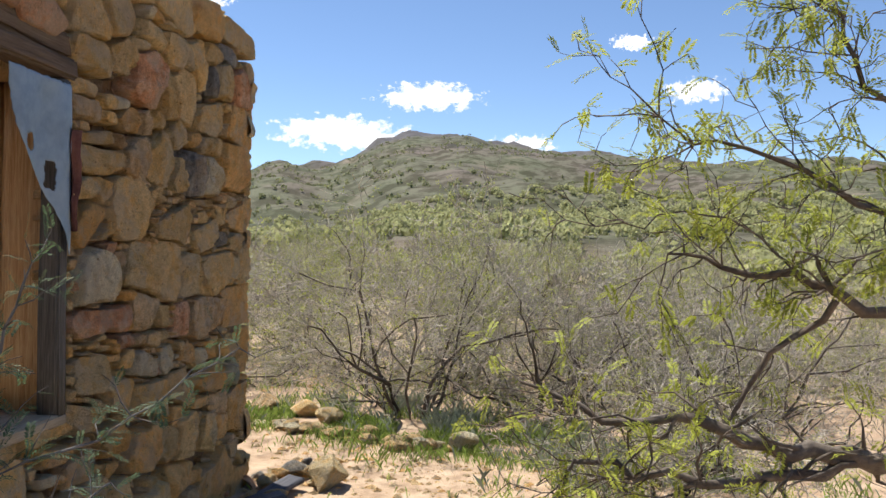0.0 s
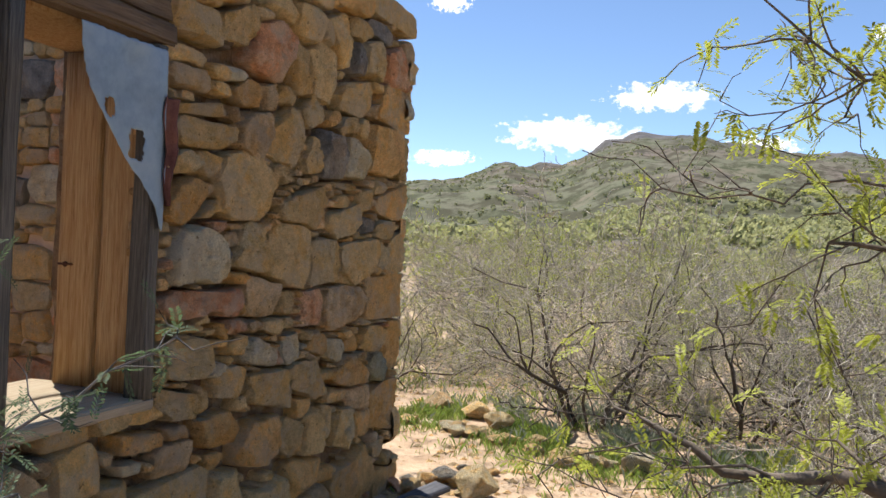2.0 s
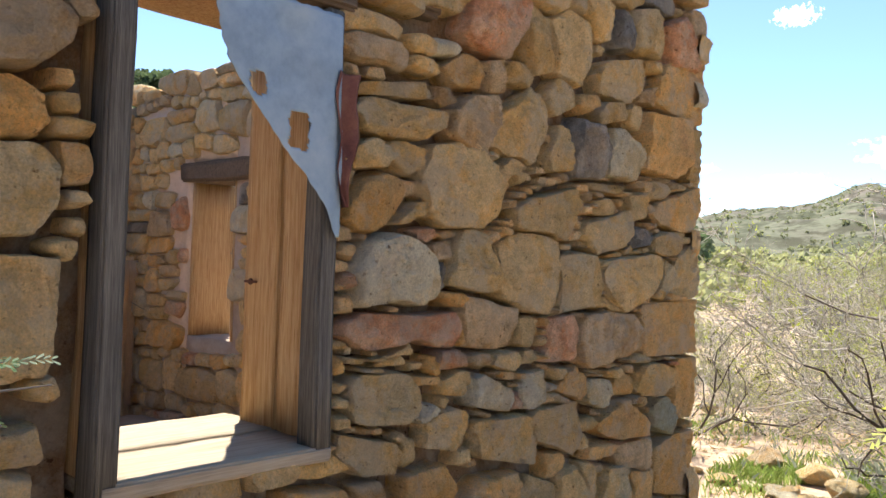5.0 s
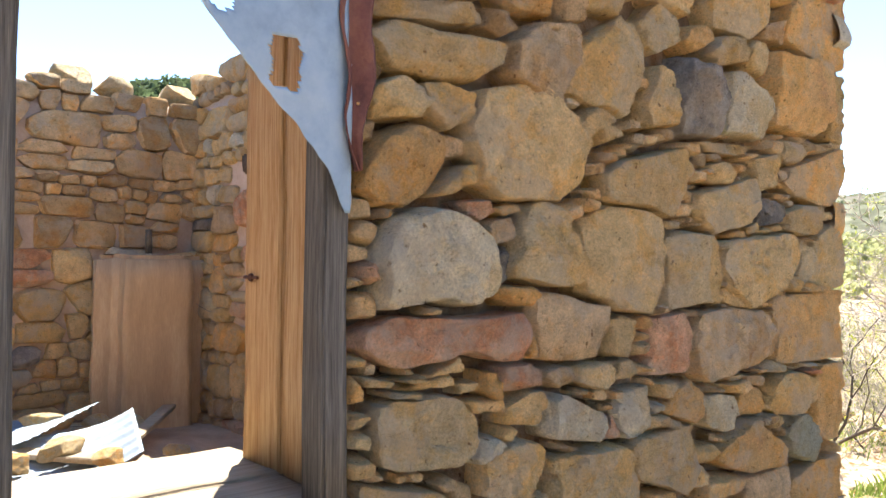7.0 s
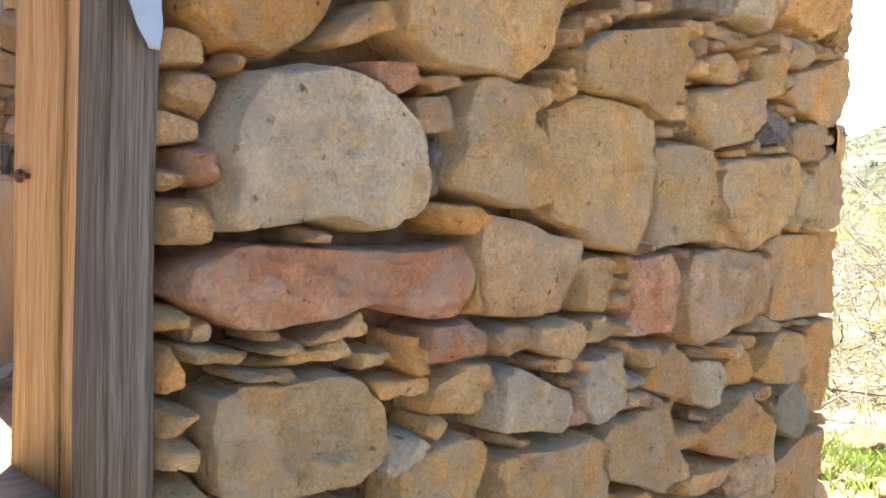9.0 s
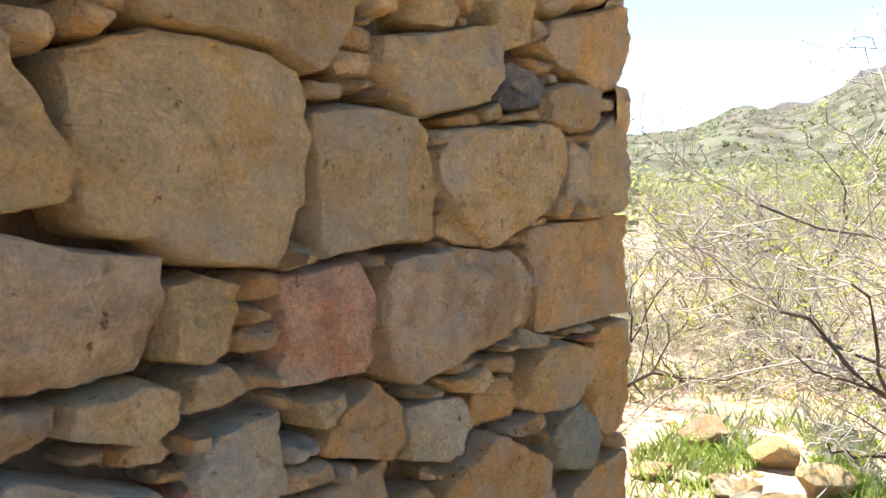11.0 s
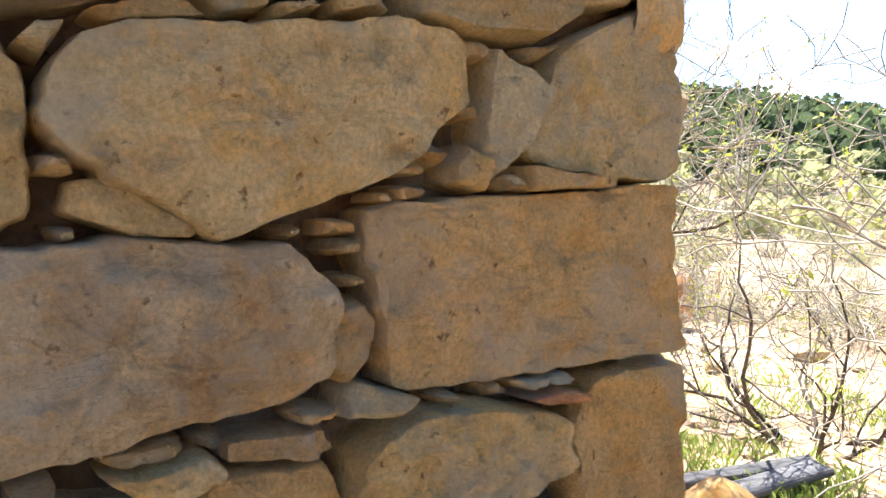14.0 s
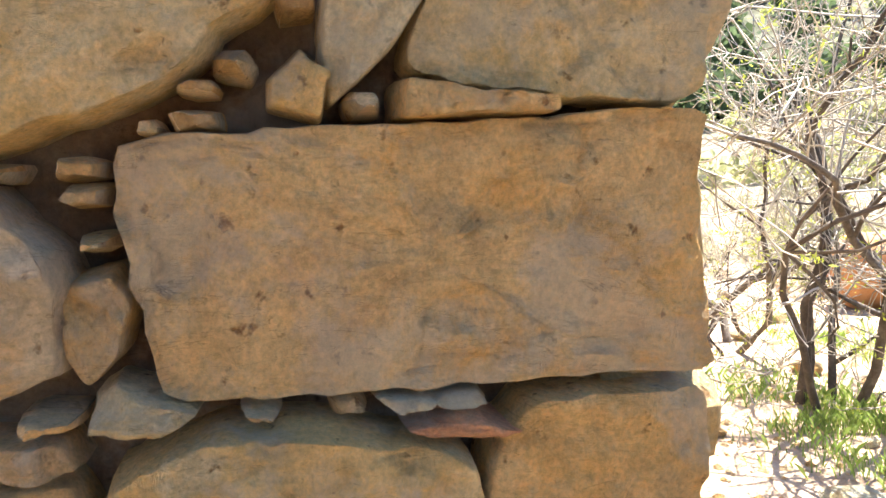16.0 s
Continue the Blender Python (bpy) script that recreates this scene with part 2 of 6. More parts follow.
JUNIPER = mat("dark_juniper", [(0.045, 0.065, 0.03), (0.08, 0.11, 0.05), (0.14, 0.17, 0.08)], 1.5, bump=0.8, bump_scale=8, fine=0.5, island=True, vary=0.4, thin=0.45)
GRASS = mat("spring_grass", [(0.16, 0.24, 0.05), (0.27, 0.36, 0.08), (0.42, 0.44, 0.18)], 4, bump=0.0, island=True, vary=0.35, thin=0.45)
SAGE = mat("grey_sagebrush", [(0.20, 0.23, 0.16), (0.32, 0.34, 0.26)], 6, bump=0.0, island=True, vary=0.3, thin=0.45)
CHAR = mat("charred_board", [(0.03, 0.03, 0.035), (0.09, 0.09, 0.10), (0.16, 0.16, 0.17)], 3, bump=0.6, bump_scale=16, stretch=(1, 12, 12))
IRON = mat("rusty_iron", [(0.05, 0.025, 0.018), (0.14, 0.06, 0.035)], 30, metal=0.5, rough=0.7)


def ground_material():
    """Desert soil: sandy track, grassy verges, and tan and olive slopes with rock bands farther off."""
    m = bpy.data.materials.new("desert_ground")
    m.use_nodes = True
    n, l = m.node_tree.nodes, m.node_tree.links
    bsdf = n["Principled BSDF"]
    tc = n.new("ShaderNodeTexCoord")

    def noise_ramp(scale, cols, lo=0.35, hi=0.65, det=8):
        t = n.new("ShaderNodeTexNoise")
        t.inputs["Scale"].default_value, t.inputs["Detail"].default_value, t.inputs["Roughness"].default_value = scale, det, 0.7
        l.new(tc.outputs["Object"], t.inputs["Vector"])
        r = n.new("ShaderNodeValToRGB")
        e = r.color_ramp.elements
        while len(e) < len(cols):
            e.new(0.5)
        for i, c in enumerate(cols):
            e[i].position, e[i].color = lo + (hi - lo) * i / (len(cols) - 1), (*c, 1)
        l.new(t.outputs["Fac"], r.inputs[0])
        return t, r

    near_t, near = noise_ramp(5.0, [(0.29, 0.20, 0.13), (0.43, 0.31, 0.21), (0.52, 0.40, 0.28)])
    _, slope = noise_ramp(0.02, [(0.085, 0.08, 0.075), (0.15, 0.125, 0.105), (0.125, 0.13, 0.085), (0.19, 0.15, 0.12)], 0.3, 0.7, 12)
    _, spots = noise_ramp(0.16, [(0.35, 0.38, 0.28), (1, 1, 1)], 0.44, 0.56, 10)
    mul = n.new("ShaderNodeMix")
    mul.data_type, mul.blend_type = "RGBA", "MULTIPLY"
    mul.inputs[0].default_value = 0.85
    l.new(slope.outputs[0], mul.inputs[6])
    l.new(spots.outputs[0], mul.inputs[7])
    # bare dark rock on the high crags
    sep, high, rag, rock_mix = n.new("ShaderNodeSeparateXYZ"), n.new("ShaderNodeMapRange"), n.new("ShaderNodeMath"), n.new("ShaderNodeMix")
    l.new(tc.outputs["Object"], sep.inputs[0])
    rag.operation = "MULTIPLY_ADD"
    rag.inputs[1].default_value = 60
    l.new(spots.inputs[0].links[0].from_socket, rag.inputs[0])
    l.new(sep.outputs["Z"], rag.inputs[2])
    high.inputs[1].default_value, high.inputs[2].default_value = 88, 108
    l.new(rag.outputs[0], high.inputs[0])
    rock_mix.data_type = "RGBA"
    rock_mix.inputs[7].default_value = (0.105, 0.10, 0.105, 1)
    l.new(high.outputs[0], rock_mix.inputs[0])
    l.new(mul.outputs[2], rock_mix.inputs[6])
    dist, rng = n.new("ShaderNodeVectorMath"), n.new("ShaderNodeMapRange")
    dist.operation = "LENGTH"
    l.new(tc.outputs["Object"], dist.inputs[0])
    rng.inputs[1].default_value, rng.inputs[2].default_value = 18, 60
    l.new(dist.outputs["Value"], rng.inputs[0])
    mix = n.new("ShaderNodeMix")
    mix.data_type = "RGBA"
    l.new(rng.outputs[0], mix.inputs[0])
    l.new(near.outputs[0], mix.inputs[6])
    l.new(rock_mix.outputs[2], mix.inputs[7])
    l.new(mix.outputs[2], bsdf.inputs["Base Color"])
    fine = n.new("ShaderNodeTexNoise")
    fine.inputs["Scale"].default_value, fine.inputs["Detail"].default_value = 45, 6
    l.new(tc.outputs["Object"], fine.inputs["Vector"])
    bp = n.new("ShaderNodeBump")
    bp.inputs["Strength"].default_value, bp.inputs["Distance"].default_value = 0.6, 0.03
    l.new(fine.outputs["Fac"], bp.inputs["Height"])
    l.new(bp.outputs[0], bsdf.inputs["Normal"])
    bsdf.inputs["Roughness"].default_value, bsdf.inputs["Specular IOR Level"].default_value = 0.95, 0.1
    return m


GROUND = ground_material()


# ---- builders ----
def link_mesh(name, verts, faces, material, parent=None, label="", smooth=True, crease=0):
    me = bpy.data.meshes.new(name)
    me.from_pydata([tuple(v) for v in verts], [], faces)
    me.materials.append(material)
    if smooth:
        me.polygons.foreach_set("use_smooth", [True] * len(me.polygons))
        if crease:
            me.set_sharp_from_angle(angle=radians(crease))
    me.update()
    ob = new(name, me)
    if parent:
        ob.parent = parent
    if label:
        ob["label"] = label
    return ob


def part(name, bm, material, parent=None, label="", smooth=False):
    me = bpy.data.meshes.new(name)
    bm.normal_update()
    bm.to_mesh(me)
    bm.free()
    me.materials.append(material)
    if smooth:
        me.polygons.foreach_set("use_smooth", [True] * len(me.polygons))
    ob = new(name, me)
    if parent:
        ob.parent = parent
    if label:
        ob["label"] = label
    return ob


def empty(name, at=(0, 0, 0)):
    ob = new(name)
    ob.location = at
    return ob


def box_bm(x0, x1, y0, y1, z0, z1, bevel=0.0, wear=0.0, cuts=0):
    """A box with bevelled, slightly worn edges."""
    bm = bmesh.new()
    bmesh.ops.create_cube(bm, size=1)
    for v in bm.verts:
        v.co = Vector((x0 if v.co.x < 0 else x1, y0 if v.co.y < 0 else y1, z0 if v.co.z < 0 else z1))
    if bevel:
        bmesh.ops.bevel(bm, geom=bm.edges[:], offset=bevel, segments=2, affect="EDGES")
    if cuts:
        bmesh.ops.subdivide_edges(bm, edges=bm.edges[:], cuts=cuts, use_grid_fill=True)
    if wear:
        for v in bm.verts:
            v.co += noise.noise_vector(v.co * 7) * wear
    return bm


def inside(poly, x, y):
    """Which of the places x, y lie inside the polygon."""
    hit = np.zeros(np.shape(x), bool)
    for (x0, y0), (x1, y1) in zip(poly, np.roll(poly, -1, axis=0)):
        cross = (y0 > y) != (y1 > y)
        hit ^= cross & (x < (x1 - x0) * (y - y0) / (y1 - y0 + 1e-12) + x0)
    return hit


def hewn_outline(poly, K, centre):
    """A broken stone's outline from its corners: K steps round it, the corners knocked off."""
    ends = np.vstack([poly, poly[:1]])
    run = np.concatenate([[0], np.cumsum(np.linalg.norm(np.diff(ends, axis=0), axis=1))])
    at = np.linspace(0, run[-1], K * 4, endpoint=False)
    P = np.stack([np.interp(at, run, ends[:, 0]), np.interp(at, run, ends[:, 1])], 1)
    blunt = np.ones(9) / 9
    P = np.stack([np.convolve(np.concatenate([P[-4:, k], P[:, k], P[:4, k]]), blunt, "valid") for k in (0, 1)], 1)[::4]
    area = np.sum(P[:, 0] * np.roll(P[:, 1], -1) - P[:, 1] * np.roll(P[:, 0], -1))
    return ((P if area > 0 else P[::-1]) - centre) * 1.015


def outline(i, S, K, hewn):
    """The outline of stone i of the rows S (u, v, w, h, p): a blunt oval held in by its neighbours."""
    u, v, w, h, p = S[i]
    if i in hewn:
        return hewn_outline(hewn[i], K, S[i, :2])
    p = p if p < 2.5 or p >= 5 else 4.6
    near = np.where((np.abs(S[:, 0] - u) < (S[:, 2] + w) * 0.62) & (np.abs(S[:, 1] - v) < (S[:, 3] + h) * 0.62))[0]
    near = near[near != i]
    th = np.arange(K) * 2 * math.pi / K
    c, s = np.cos(th), np.sin(th)
    s0 = (np.abs(c) ** p + np.abs(s) ** p) ** (-1 / p)
    fr = np.linspace(0.35, 1.08, 40)
    x = u + np.outer(fr, s0 * c) * w / 2
    y = v + np.outer(fr, s0 * s) * h / 2
    best = np.full(x.shape, 9.0)
    for j in near:
        if int(j) in hewn:
            best = np.where(inside(hewn[int(j)], x, y), 0.0, best)
            continue
        q = S[j, 4]
        d = (np.abs((x - S[j, 0]) / (S[j, 2] / 2)) ** q + np.abs((y - S[j, 1]) / (S[j, 3] / 2)) ** q) ** (1 / q)
        best = np.minimum(best, d)
    ok = fr[:, None] < best - 0.012
    ok = np.minimum.accumulate(ok, axis=0)
    idx = np.maximum(ok.sum(0) - 1, 0)
    r = fr[idx]
    r = 0.5 * r + 0.25 * np.roll(r, 1) + 0.25 * np.roll(r, -1)
    r = np.minimum(r, fr[idx] + 0.01)
    P = np.stack([r * s0 * c * w / 2, r * s0 * s * h / 2], 1)
    if p >= 5:
        return P * 0.99
    # straight broken edges between a dozen corners
    rng = np.random.default_rng(int(abs(u * 7919 + v * 104729) * 10))
    ang = [45 + 90 * k + rng.uniform(-22, 22) for k in range(4)] + [90 * k + rng.uniform(-30, 30) for k in range(4) if rng.random() < 0.8] + [float(rng.uniform(0, 360))]
    at = np.array(ang) * K / 360.0
    corner = P[np.round(at).astype(int) % K]
    order = np.argsort(at % K)
    at, corner = (at % K)[order], corner[order]
    ext_a = np.concatenate([at - K, at, at + K])
    ext = np.concatenate([corner] * 3)
    k = np.arange(K)
    Q = np.stack([np.interp(k, ext_a, ext[:, 0]), np.interp(k, ext_a, ext[:, 1])], 1)
    return (0.82 * Q + 0.18 * P) * 1.03


def stone_mesh(pts, rng, bulge, back, lean=1.0, rings=11, crisp=1.0):
    """Vertices (along, out, up) and faces of a rough stone with that outline: broken facets and chipped, chamfered edges."""
    K = len(pts)
    size = np.abs(pts).max(0) + 1e-6
    off = rng.uniform(-50, 50, 3)
    wob = np.array([1 + 0.05 * noise.noise(Vector((*(p * 25), off[0]))) + 0.035 * noise.noise(Vector((*(p * 75), off[1]))) for p in pts])
    pts = pts * np.minimum(wob, 1.03)[:, None]
    planes = []
    for k in range(4):
        a = k * 1.57 + rng.uniform(0, 1.57)
        steep = rng.uniform(0.4, 1.7) * lean
        planes.append((-steep * math.cos(a), -steep * math.sin(a), 1 + steep * rng.uniform(0.3, 0.8)))
    tilt = rng.uniform(-0.28, 0.28, 2) * lean
    cham = rng.uniform(2.2, 5.5) * crisp
    V, F = [], []
    fr = [1.0, 1.0] + [1 - (k / rings) ** 1.6 for k in range(1, rings)]
    rad = np.linalg.norm(pts, axis=1)
    for k, f in enumerate(fr):
        for a in range(K):
            x, y = pts[a] * f
            if k == 0:
                V.append((x, -back, y))
                continue
            X, Y = x / size[0], y / size[1]
            top = bulge * (1 + tilt[0] * X + tilt[1] * Y)
            for ax, ay, c in planes:
                top = min(top, bulge * (c + ax * X + ay * Y))
            inward = (1 - f) * rad[a]
            e = -0.012 + inward * cham * (1.4 + 1.1 * noise.noise(Vector((*(pts[a] * 9), off[2])))) + 0.35 * math.sqrt(inward * 0.01)
            z = min(max(top, 0.1 * bulge), e)
            g = 0.0 if k == 1 else 1.0
            z += g * (0.30 * min(bulge, 0.03) * noise.noise(Vector((x * 10 + off[0], y * 10, off[1]))) + 0.005 * crisp * noise.fractal(Vector((x * 30, y * 30 + off[2], off[0])), 0.6, 2.2, 4))
            if crisp > 1 and k > 2:
                # a flake broken off along a crooked line
                z -= 0.008 * min(1.0, max(0.0, 14 * (noise.noise(Vector((x * 7 + off[1], y * 7, off[2]))) + 0.35 * noise.noise(Vector((x * 30, y * 30, off[0]))) - 0.10)))
            V.append((x, z, y))
    n = len(fr)
    V.append((0, float(np.mean([v[1] for v in V[-K:]])), 0))
    for k in range(n - 1):
        for a in range(K):
            b = (a + 1) % K
            F.append((k * K + a, k * K + b, (k + 1) * K + b, (k + 1) * K + a))
    for a in range(K):
        F.append(((n - 1) * K + a, (n - 1) * K + (a + 1) % K, n * K))
    return V, F


def fill(rows, u0, u1, v0, v1, sizes, tries, rng, holes=(), top=None, aspect=(1.1, 2.2)):
    """Packs stones of falling sizes into what is still free of the face u0..u1, v0..v1."""
    S = [list(r[:5]) for r in rows if len(r) < 6]
    hewn = [(r[0], r[1], r[2] / 2, r[3] / 2, r[5]) for r in rows if len(r) > 5]
    made = []
    th = np.arange(12) * math.pi / 6
    for size in sizes:
        arr = np.array(S) if S else np.zeros((0, 5))
        for _ in range(tries):
            h = size * rng.uniform(0.8, 1.15)
            w = h * rng.uniform(*aspect)
            u, v = rng.uniform(u0, u1), rng.uniform(v0, v1)
            if u - w / 2 < u0 - 0.01 or u + w / 2 > u1 + 0.01 or v - h / 2 < v0 - 0.02:
                continue
            if v + h / 2 > (v1 if top is None else top(u)):
                continue
            if any(a0 - w / 2 < u < a1 + w / 2 and b0 - h / 2 < v < b1 + h / 2 for a0, a1, b0, b1 in holes):
                continue
            px = np.append(u + np.cos(th) * w * 0.46, u)[:, None]
            py = np.append(v + np.sin(th) * h * 0.46, v)[:, None]
            if any(abs(u - a) < w / 2 + c and abs(v - b) < h / 2 + d and inside(poly, px, py).any() for a, b, c, d, poly in hewn):
                continue
            if len(arr):
                q = arr[:, 4]
                d = (np.abs((px - arr[:, 0]) / (arr[:, 2] / 2)) ** q + np.abs((py - arr[:, 1]) / (arr[:, 3] / 2)) ** q) ** (1 / q)
                if d.min() < 0.9:
                    continue
            row = [u, v, w, h, 2.8]
            S.append(row)
            made.append(row)
            arr = np.array(S)
    return made


def lay_face(wall, rows, kinds, origin, along, out, rng, K=36, limit=300, bulge=(0.10, 0.03), back=0.09, rings=7):
    """Sets stones into a wall face; origin + u * along + v up, proud along out."""
    S = np.array([r[:5] for r in rows])
    A, N, U, O = Vector(along), Vector(out), Vector((0, 0, 1)), Vector(origin)
    turned = A.cross(U).dot(N) < 0
    joined_v, joined_f = [], []
    hewn = {i: r[5] for i, r in enumerate(rows) if len(r) > 5}
    for i, r in enumerate(rows):
        pts = outline(i, S, K + 20 if i in hewn else K, hewn)
        m = min(r[2], r[3])
        square = r[4] >= 5
        b = min(0.014 + bulge[0] * m + rng.uniform(0, 1) * bulge[1], 0.06)
        V, F = stone_mesh(pts, rng, 0.026 if square else b, back, 0.25 if square else 0.6 if i in hewn else 1.0, rings + 5 if i in hewn else rings, 1.9 if i in hewn else 1.0)
        W = [A * x + N * z + U * y for x, z, y in V]
        if not turned:
            F = [tuple(reversed(f)) for f in F]
        at = O + A * r[0] + U * r[1]
        if i < limit:
            ob = link_mesh("stone", W, F, STONE[kinds[i]], wall, crease=24)
            ob.location = at
        else:
            base = len(joined_v)
            joined_v += [at + w for w in W]
            joined_f += [tuple(base + k for k in f) for f in F]
    if joined_v:
        tagged(link_mesh("small_stones", joined_v, joined_f, RUBBLE, wall, crease=24), kind="stuff")


RUBBLE = mat("mixed_rubble", [(0.46, 0.30, 0.15), (0.58, 0.41, 0.21), (0.64, 0.49, 0.28)], 6, island=True, vary=0.35, pits=(0.98, 0.74, 0.42), **ST)


def pick(rng, n):
    return [str(k) for k in rng.choice(["tan", "ochre", "grey", "pale", "slate", "red", "brown"], n, p=[0.50, 0.15, 0.09, 0.09, 0.02, 0.05, 0.10])]


# ---- the ground, the valley and the mountain ----
def skyline(az):
    a = [-180, -120, -60, -30, -13, -4.3, 1, 4.2, 5.8, 7.6, 9.5, 11.5, 13.2, 14.3, 15.6, 17.5, 20, 23, 29, 40, 60, 90, 140, 180]
    e = [4, 5, 6, 6.2, 6.5, 7.3, 8.1, 8.35, 8.5, 7.9, 6.6, 5.7, 5.9, 6.2, 5.9, 5.0, 4.6, 4.3, 2.9, 2.5, 2.5, 2.5, 3, 4]
    return float(np.interp(az, a, e))


def terrain(x, y):
    """Height of the ground at a place."""
    dx, dy = x, y - 3
    r = math.hypot(dx, dy)
    az = math.degrees(math.atan2(-dx, dy))
    h = 0.03 * noise.noise(Vector((x * 0.7, y * 0.7, 0))) + 0.012 * noise.noise(Vector((x * 3, y * 3, 4)))
    if r < 8:
        return h
    h += 0.5 * min(1, (r - 8) / 30) * noise.noise(Vector((x * 0.07, y * 0.07, 3)))
    R0 = 620.0
    t = min(max((r - 30) / (R0 - 30), 0), 1)
    crest = math.tan(radians(skyline(az))) * R0 + 1.3
    rough = noise.fractal(Vector((x * 0.006, y * 0.006, 7)), 1.0, 2.1, 6)
    h += crest * (t ** 1.25) + (abs(rough) * -40 + 10) * t * (1 - t) * 1.6 + noise.fractal(Vector((x * 0.03, y * 0.03, 1)), 1.0, 2.1, 4) * 5.0 * t
    crag = max(0.0, t - 0.72) / 0.28
    h += crag * 9.0 * (abs(noise.fractal(Vector((x * 0.022, y * 0.022, 4)), 0.7, 2.2, 5)) - 0.75)
    if r > R0:
        h -= (r - R0) * 0.22
    # the near hillside to the north-west
    rise = float(np.interp(az, [17, 25, 30, 36, 41, 46, 51, 60, 80, 115], [0, 1.6, 4.0, 5.2, 5.8, 7.6, 9.2, 9.0, 7.6, 0]))
    k = min(max((r - 26) / 86, 0), 1)
    fall = 1.0 if r < 112 else max(0.0, 1 - (r - 112) / 160)
    lumpy = 1 + 0.10 * noise.noise(Vector((x * 0.06, y * 0.06, 11)))
    h += math.tan(radians(rise)) * 112 * lumpy * (k * k * (3 - 2 * k)) * fall
    return h


def ground():
    radii = [0.0] + list(np.linspace(0.5, 14, 46)) + list(np.geomspace(15, 420, 80)) + list(np.linspace(426, 640, 50)) + list(np.geomspace(670, 2600, 8))
    n = 640
    az = [2 * math.pi * k / n for k in range(n)]
    V, F = [], []
    for r in radii:
        for a in az:
            x, y = -r * math.sin(a), 3 + r * math.cos(a)
            V.append((x, y, terrain(x, y)))
    for k in range(len(radii) - 1):
        for a in range(n):
            b = (a + 1) % n
            F.append((k * n + a, (k + 1) * n + a, (k + 1) * n + b, k * n + b))
    ob = link_mesh("ground", V, F, GROUND)
    return tagged(ob, "dry sandy desert ground rising to scrub-covered mountains", "ground", kind="structure")


ground()


# ---- the ruined stone house ----
X0, END, THICK = -1.51, 5.055, 0.48
WIN = (2.20, 2.80, 0.90, 2.06)
rngw = np.random.default_rng(5)


def wall_top(u):
    return 2.80 + 0.05 * noise.noise(Vector((u * 3, 0, 9)))


wall = tagged(empty("wall_east", (0, 0, 0)), "ruined wall of rough tan sandstone laid in mud", "wall", kind="structure")
for x0, x1, y0, y1, z0, z1 in ((-1.97, -1.585, -1.6, 2.145, -0.1, 2.72), (-1.97, -1.565, 2.855, 5.0, -0.1, 2.72),
                               (-1.97, -1.575, 2.145, 2.855, -0.1, 0.845), (-1.97, -1.575, 2.145, 2.855, 2.2, 2.72)):
    part("core", box_bm(x0, x1, y0, y1, z0, z1, 0.0, 0.022, 24), MORTAR, wall, "mud mortar behind the stones", True)
placed, kinds = [], []


def lay(kind, rows):
    for r in rows:
        placed.append(list(r))
        kinds.append(kind)


def hew(kind, *corners):
    """A stone of the wall with broken straight sides between its corners (along, up)."""
    poly = np.array(corners)
    lo, hi = poly.min(0), poly.max(0)
    c = (lo + hi) / 2
    placed.append([c[0], c[1], hi[0] - lo[0], hi[1] - lo[1], 9.0 if hi[0] > 5.04 else 3.6, poly])
    kinds.append(kind)


hew("pale", (3.892, 1.442), (3.963, 1.463), (4.129, 1.457), (4.175, 1.393), (4.170, 1.259), (4.150, 1.240), (4.032, 1.247), (3.907, 1.226), (3.894, 1.244), (3.884, 1.358))
hew("tan", (4.207, 1.422), (4.264, 1.442), (4.570, 1.474), (4.643, 1.471), (4.670, 1.383), (4.541, 1.284), (4.344, 1.220), (4.302, 1.245), (4.223, 1.301), (4.171, 1.345), (4.179, 1.390))
hew("brown", (4.061, 1.220), (4.241, 1.231), (4.437, 1.214), (4.472, 1.150), (4.471, 1.068), (4.411, 1.040), (4.088, 1.015), (4.035, 1.046), (4.017, 1.131), (4.024, 1.192))
hew("ochre", (4.526, 1.250), (4.555, 1.258), (5.052, 1.271), (5.052, 1.021), (4.865, 1.024), (4.582, 1.027), (4.540, 1.050), (4.527, 1.164), (4.518, 1.205))
hew("tan", (4.862, 1.479), (5.052, 1.556), (5.052, 1.283), (4.942, 1.277), (4.764, 1.310), (4.781, 1.367), (4.807, 1.432))
hew("pale", (4.714, 1.456), (4.808, 1.405), (4.755, 1.330), (4.697, 1.279), (4.689, 1.354))
hew("tan", (4.613, 1.554), (4.730, 1.578), (4.871, 1.577), (4.862, 1.506), (4.798, 1.468), (4.674, 1.462), (4.591, 1.479), (4.587, 1.530))
hew("slate", (4.404, 1.549), (4.503, 1.580), (4.570, 1.560), (4.563, 1.508), (4.415, 1.487), (4.392, 1.514))
hew("tan", (4.024, 1.525), (4.047, 1.575), (4.394, 1.648), (4.399, 1.599), (4.395, 1.507), (4.264, 1.474), (4.137, 1.445), (4.090, 1.467))
hew("ochre", (4.585, 1.632), (4.628, 1.697), (5.052, 1.806), (5.052, 1.678), (4.980, 1.582), (4.861, 1.577), (4.689, 1.602))
hew("tan", (4.205, 1.289), (4.242, 1.293), (4.323, 1.236), (4.317, 1.228), (4.261, 1.230), (4.195, 1.259))
hew("tan", (4.499, 0.972), (4.582, 1.001), (4.689, 1.000), (4.809, 0.961), (4.837, 0.879), (4.689, 0.845), (4.539, 0.864), (4.472, 0.893))
hew("ochre", (4.865, 1.008), (5.052, 1.003), (5.052, 0.718), (4.886, 0.727), (4.837, 0.835), (4.828, 0.936))
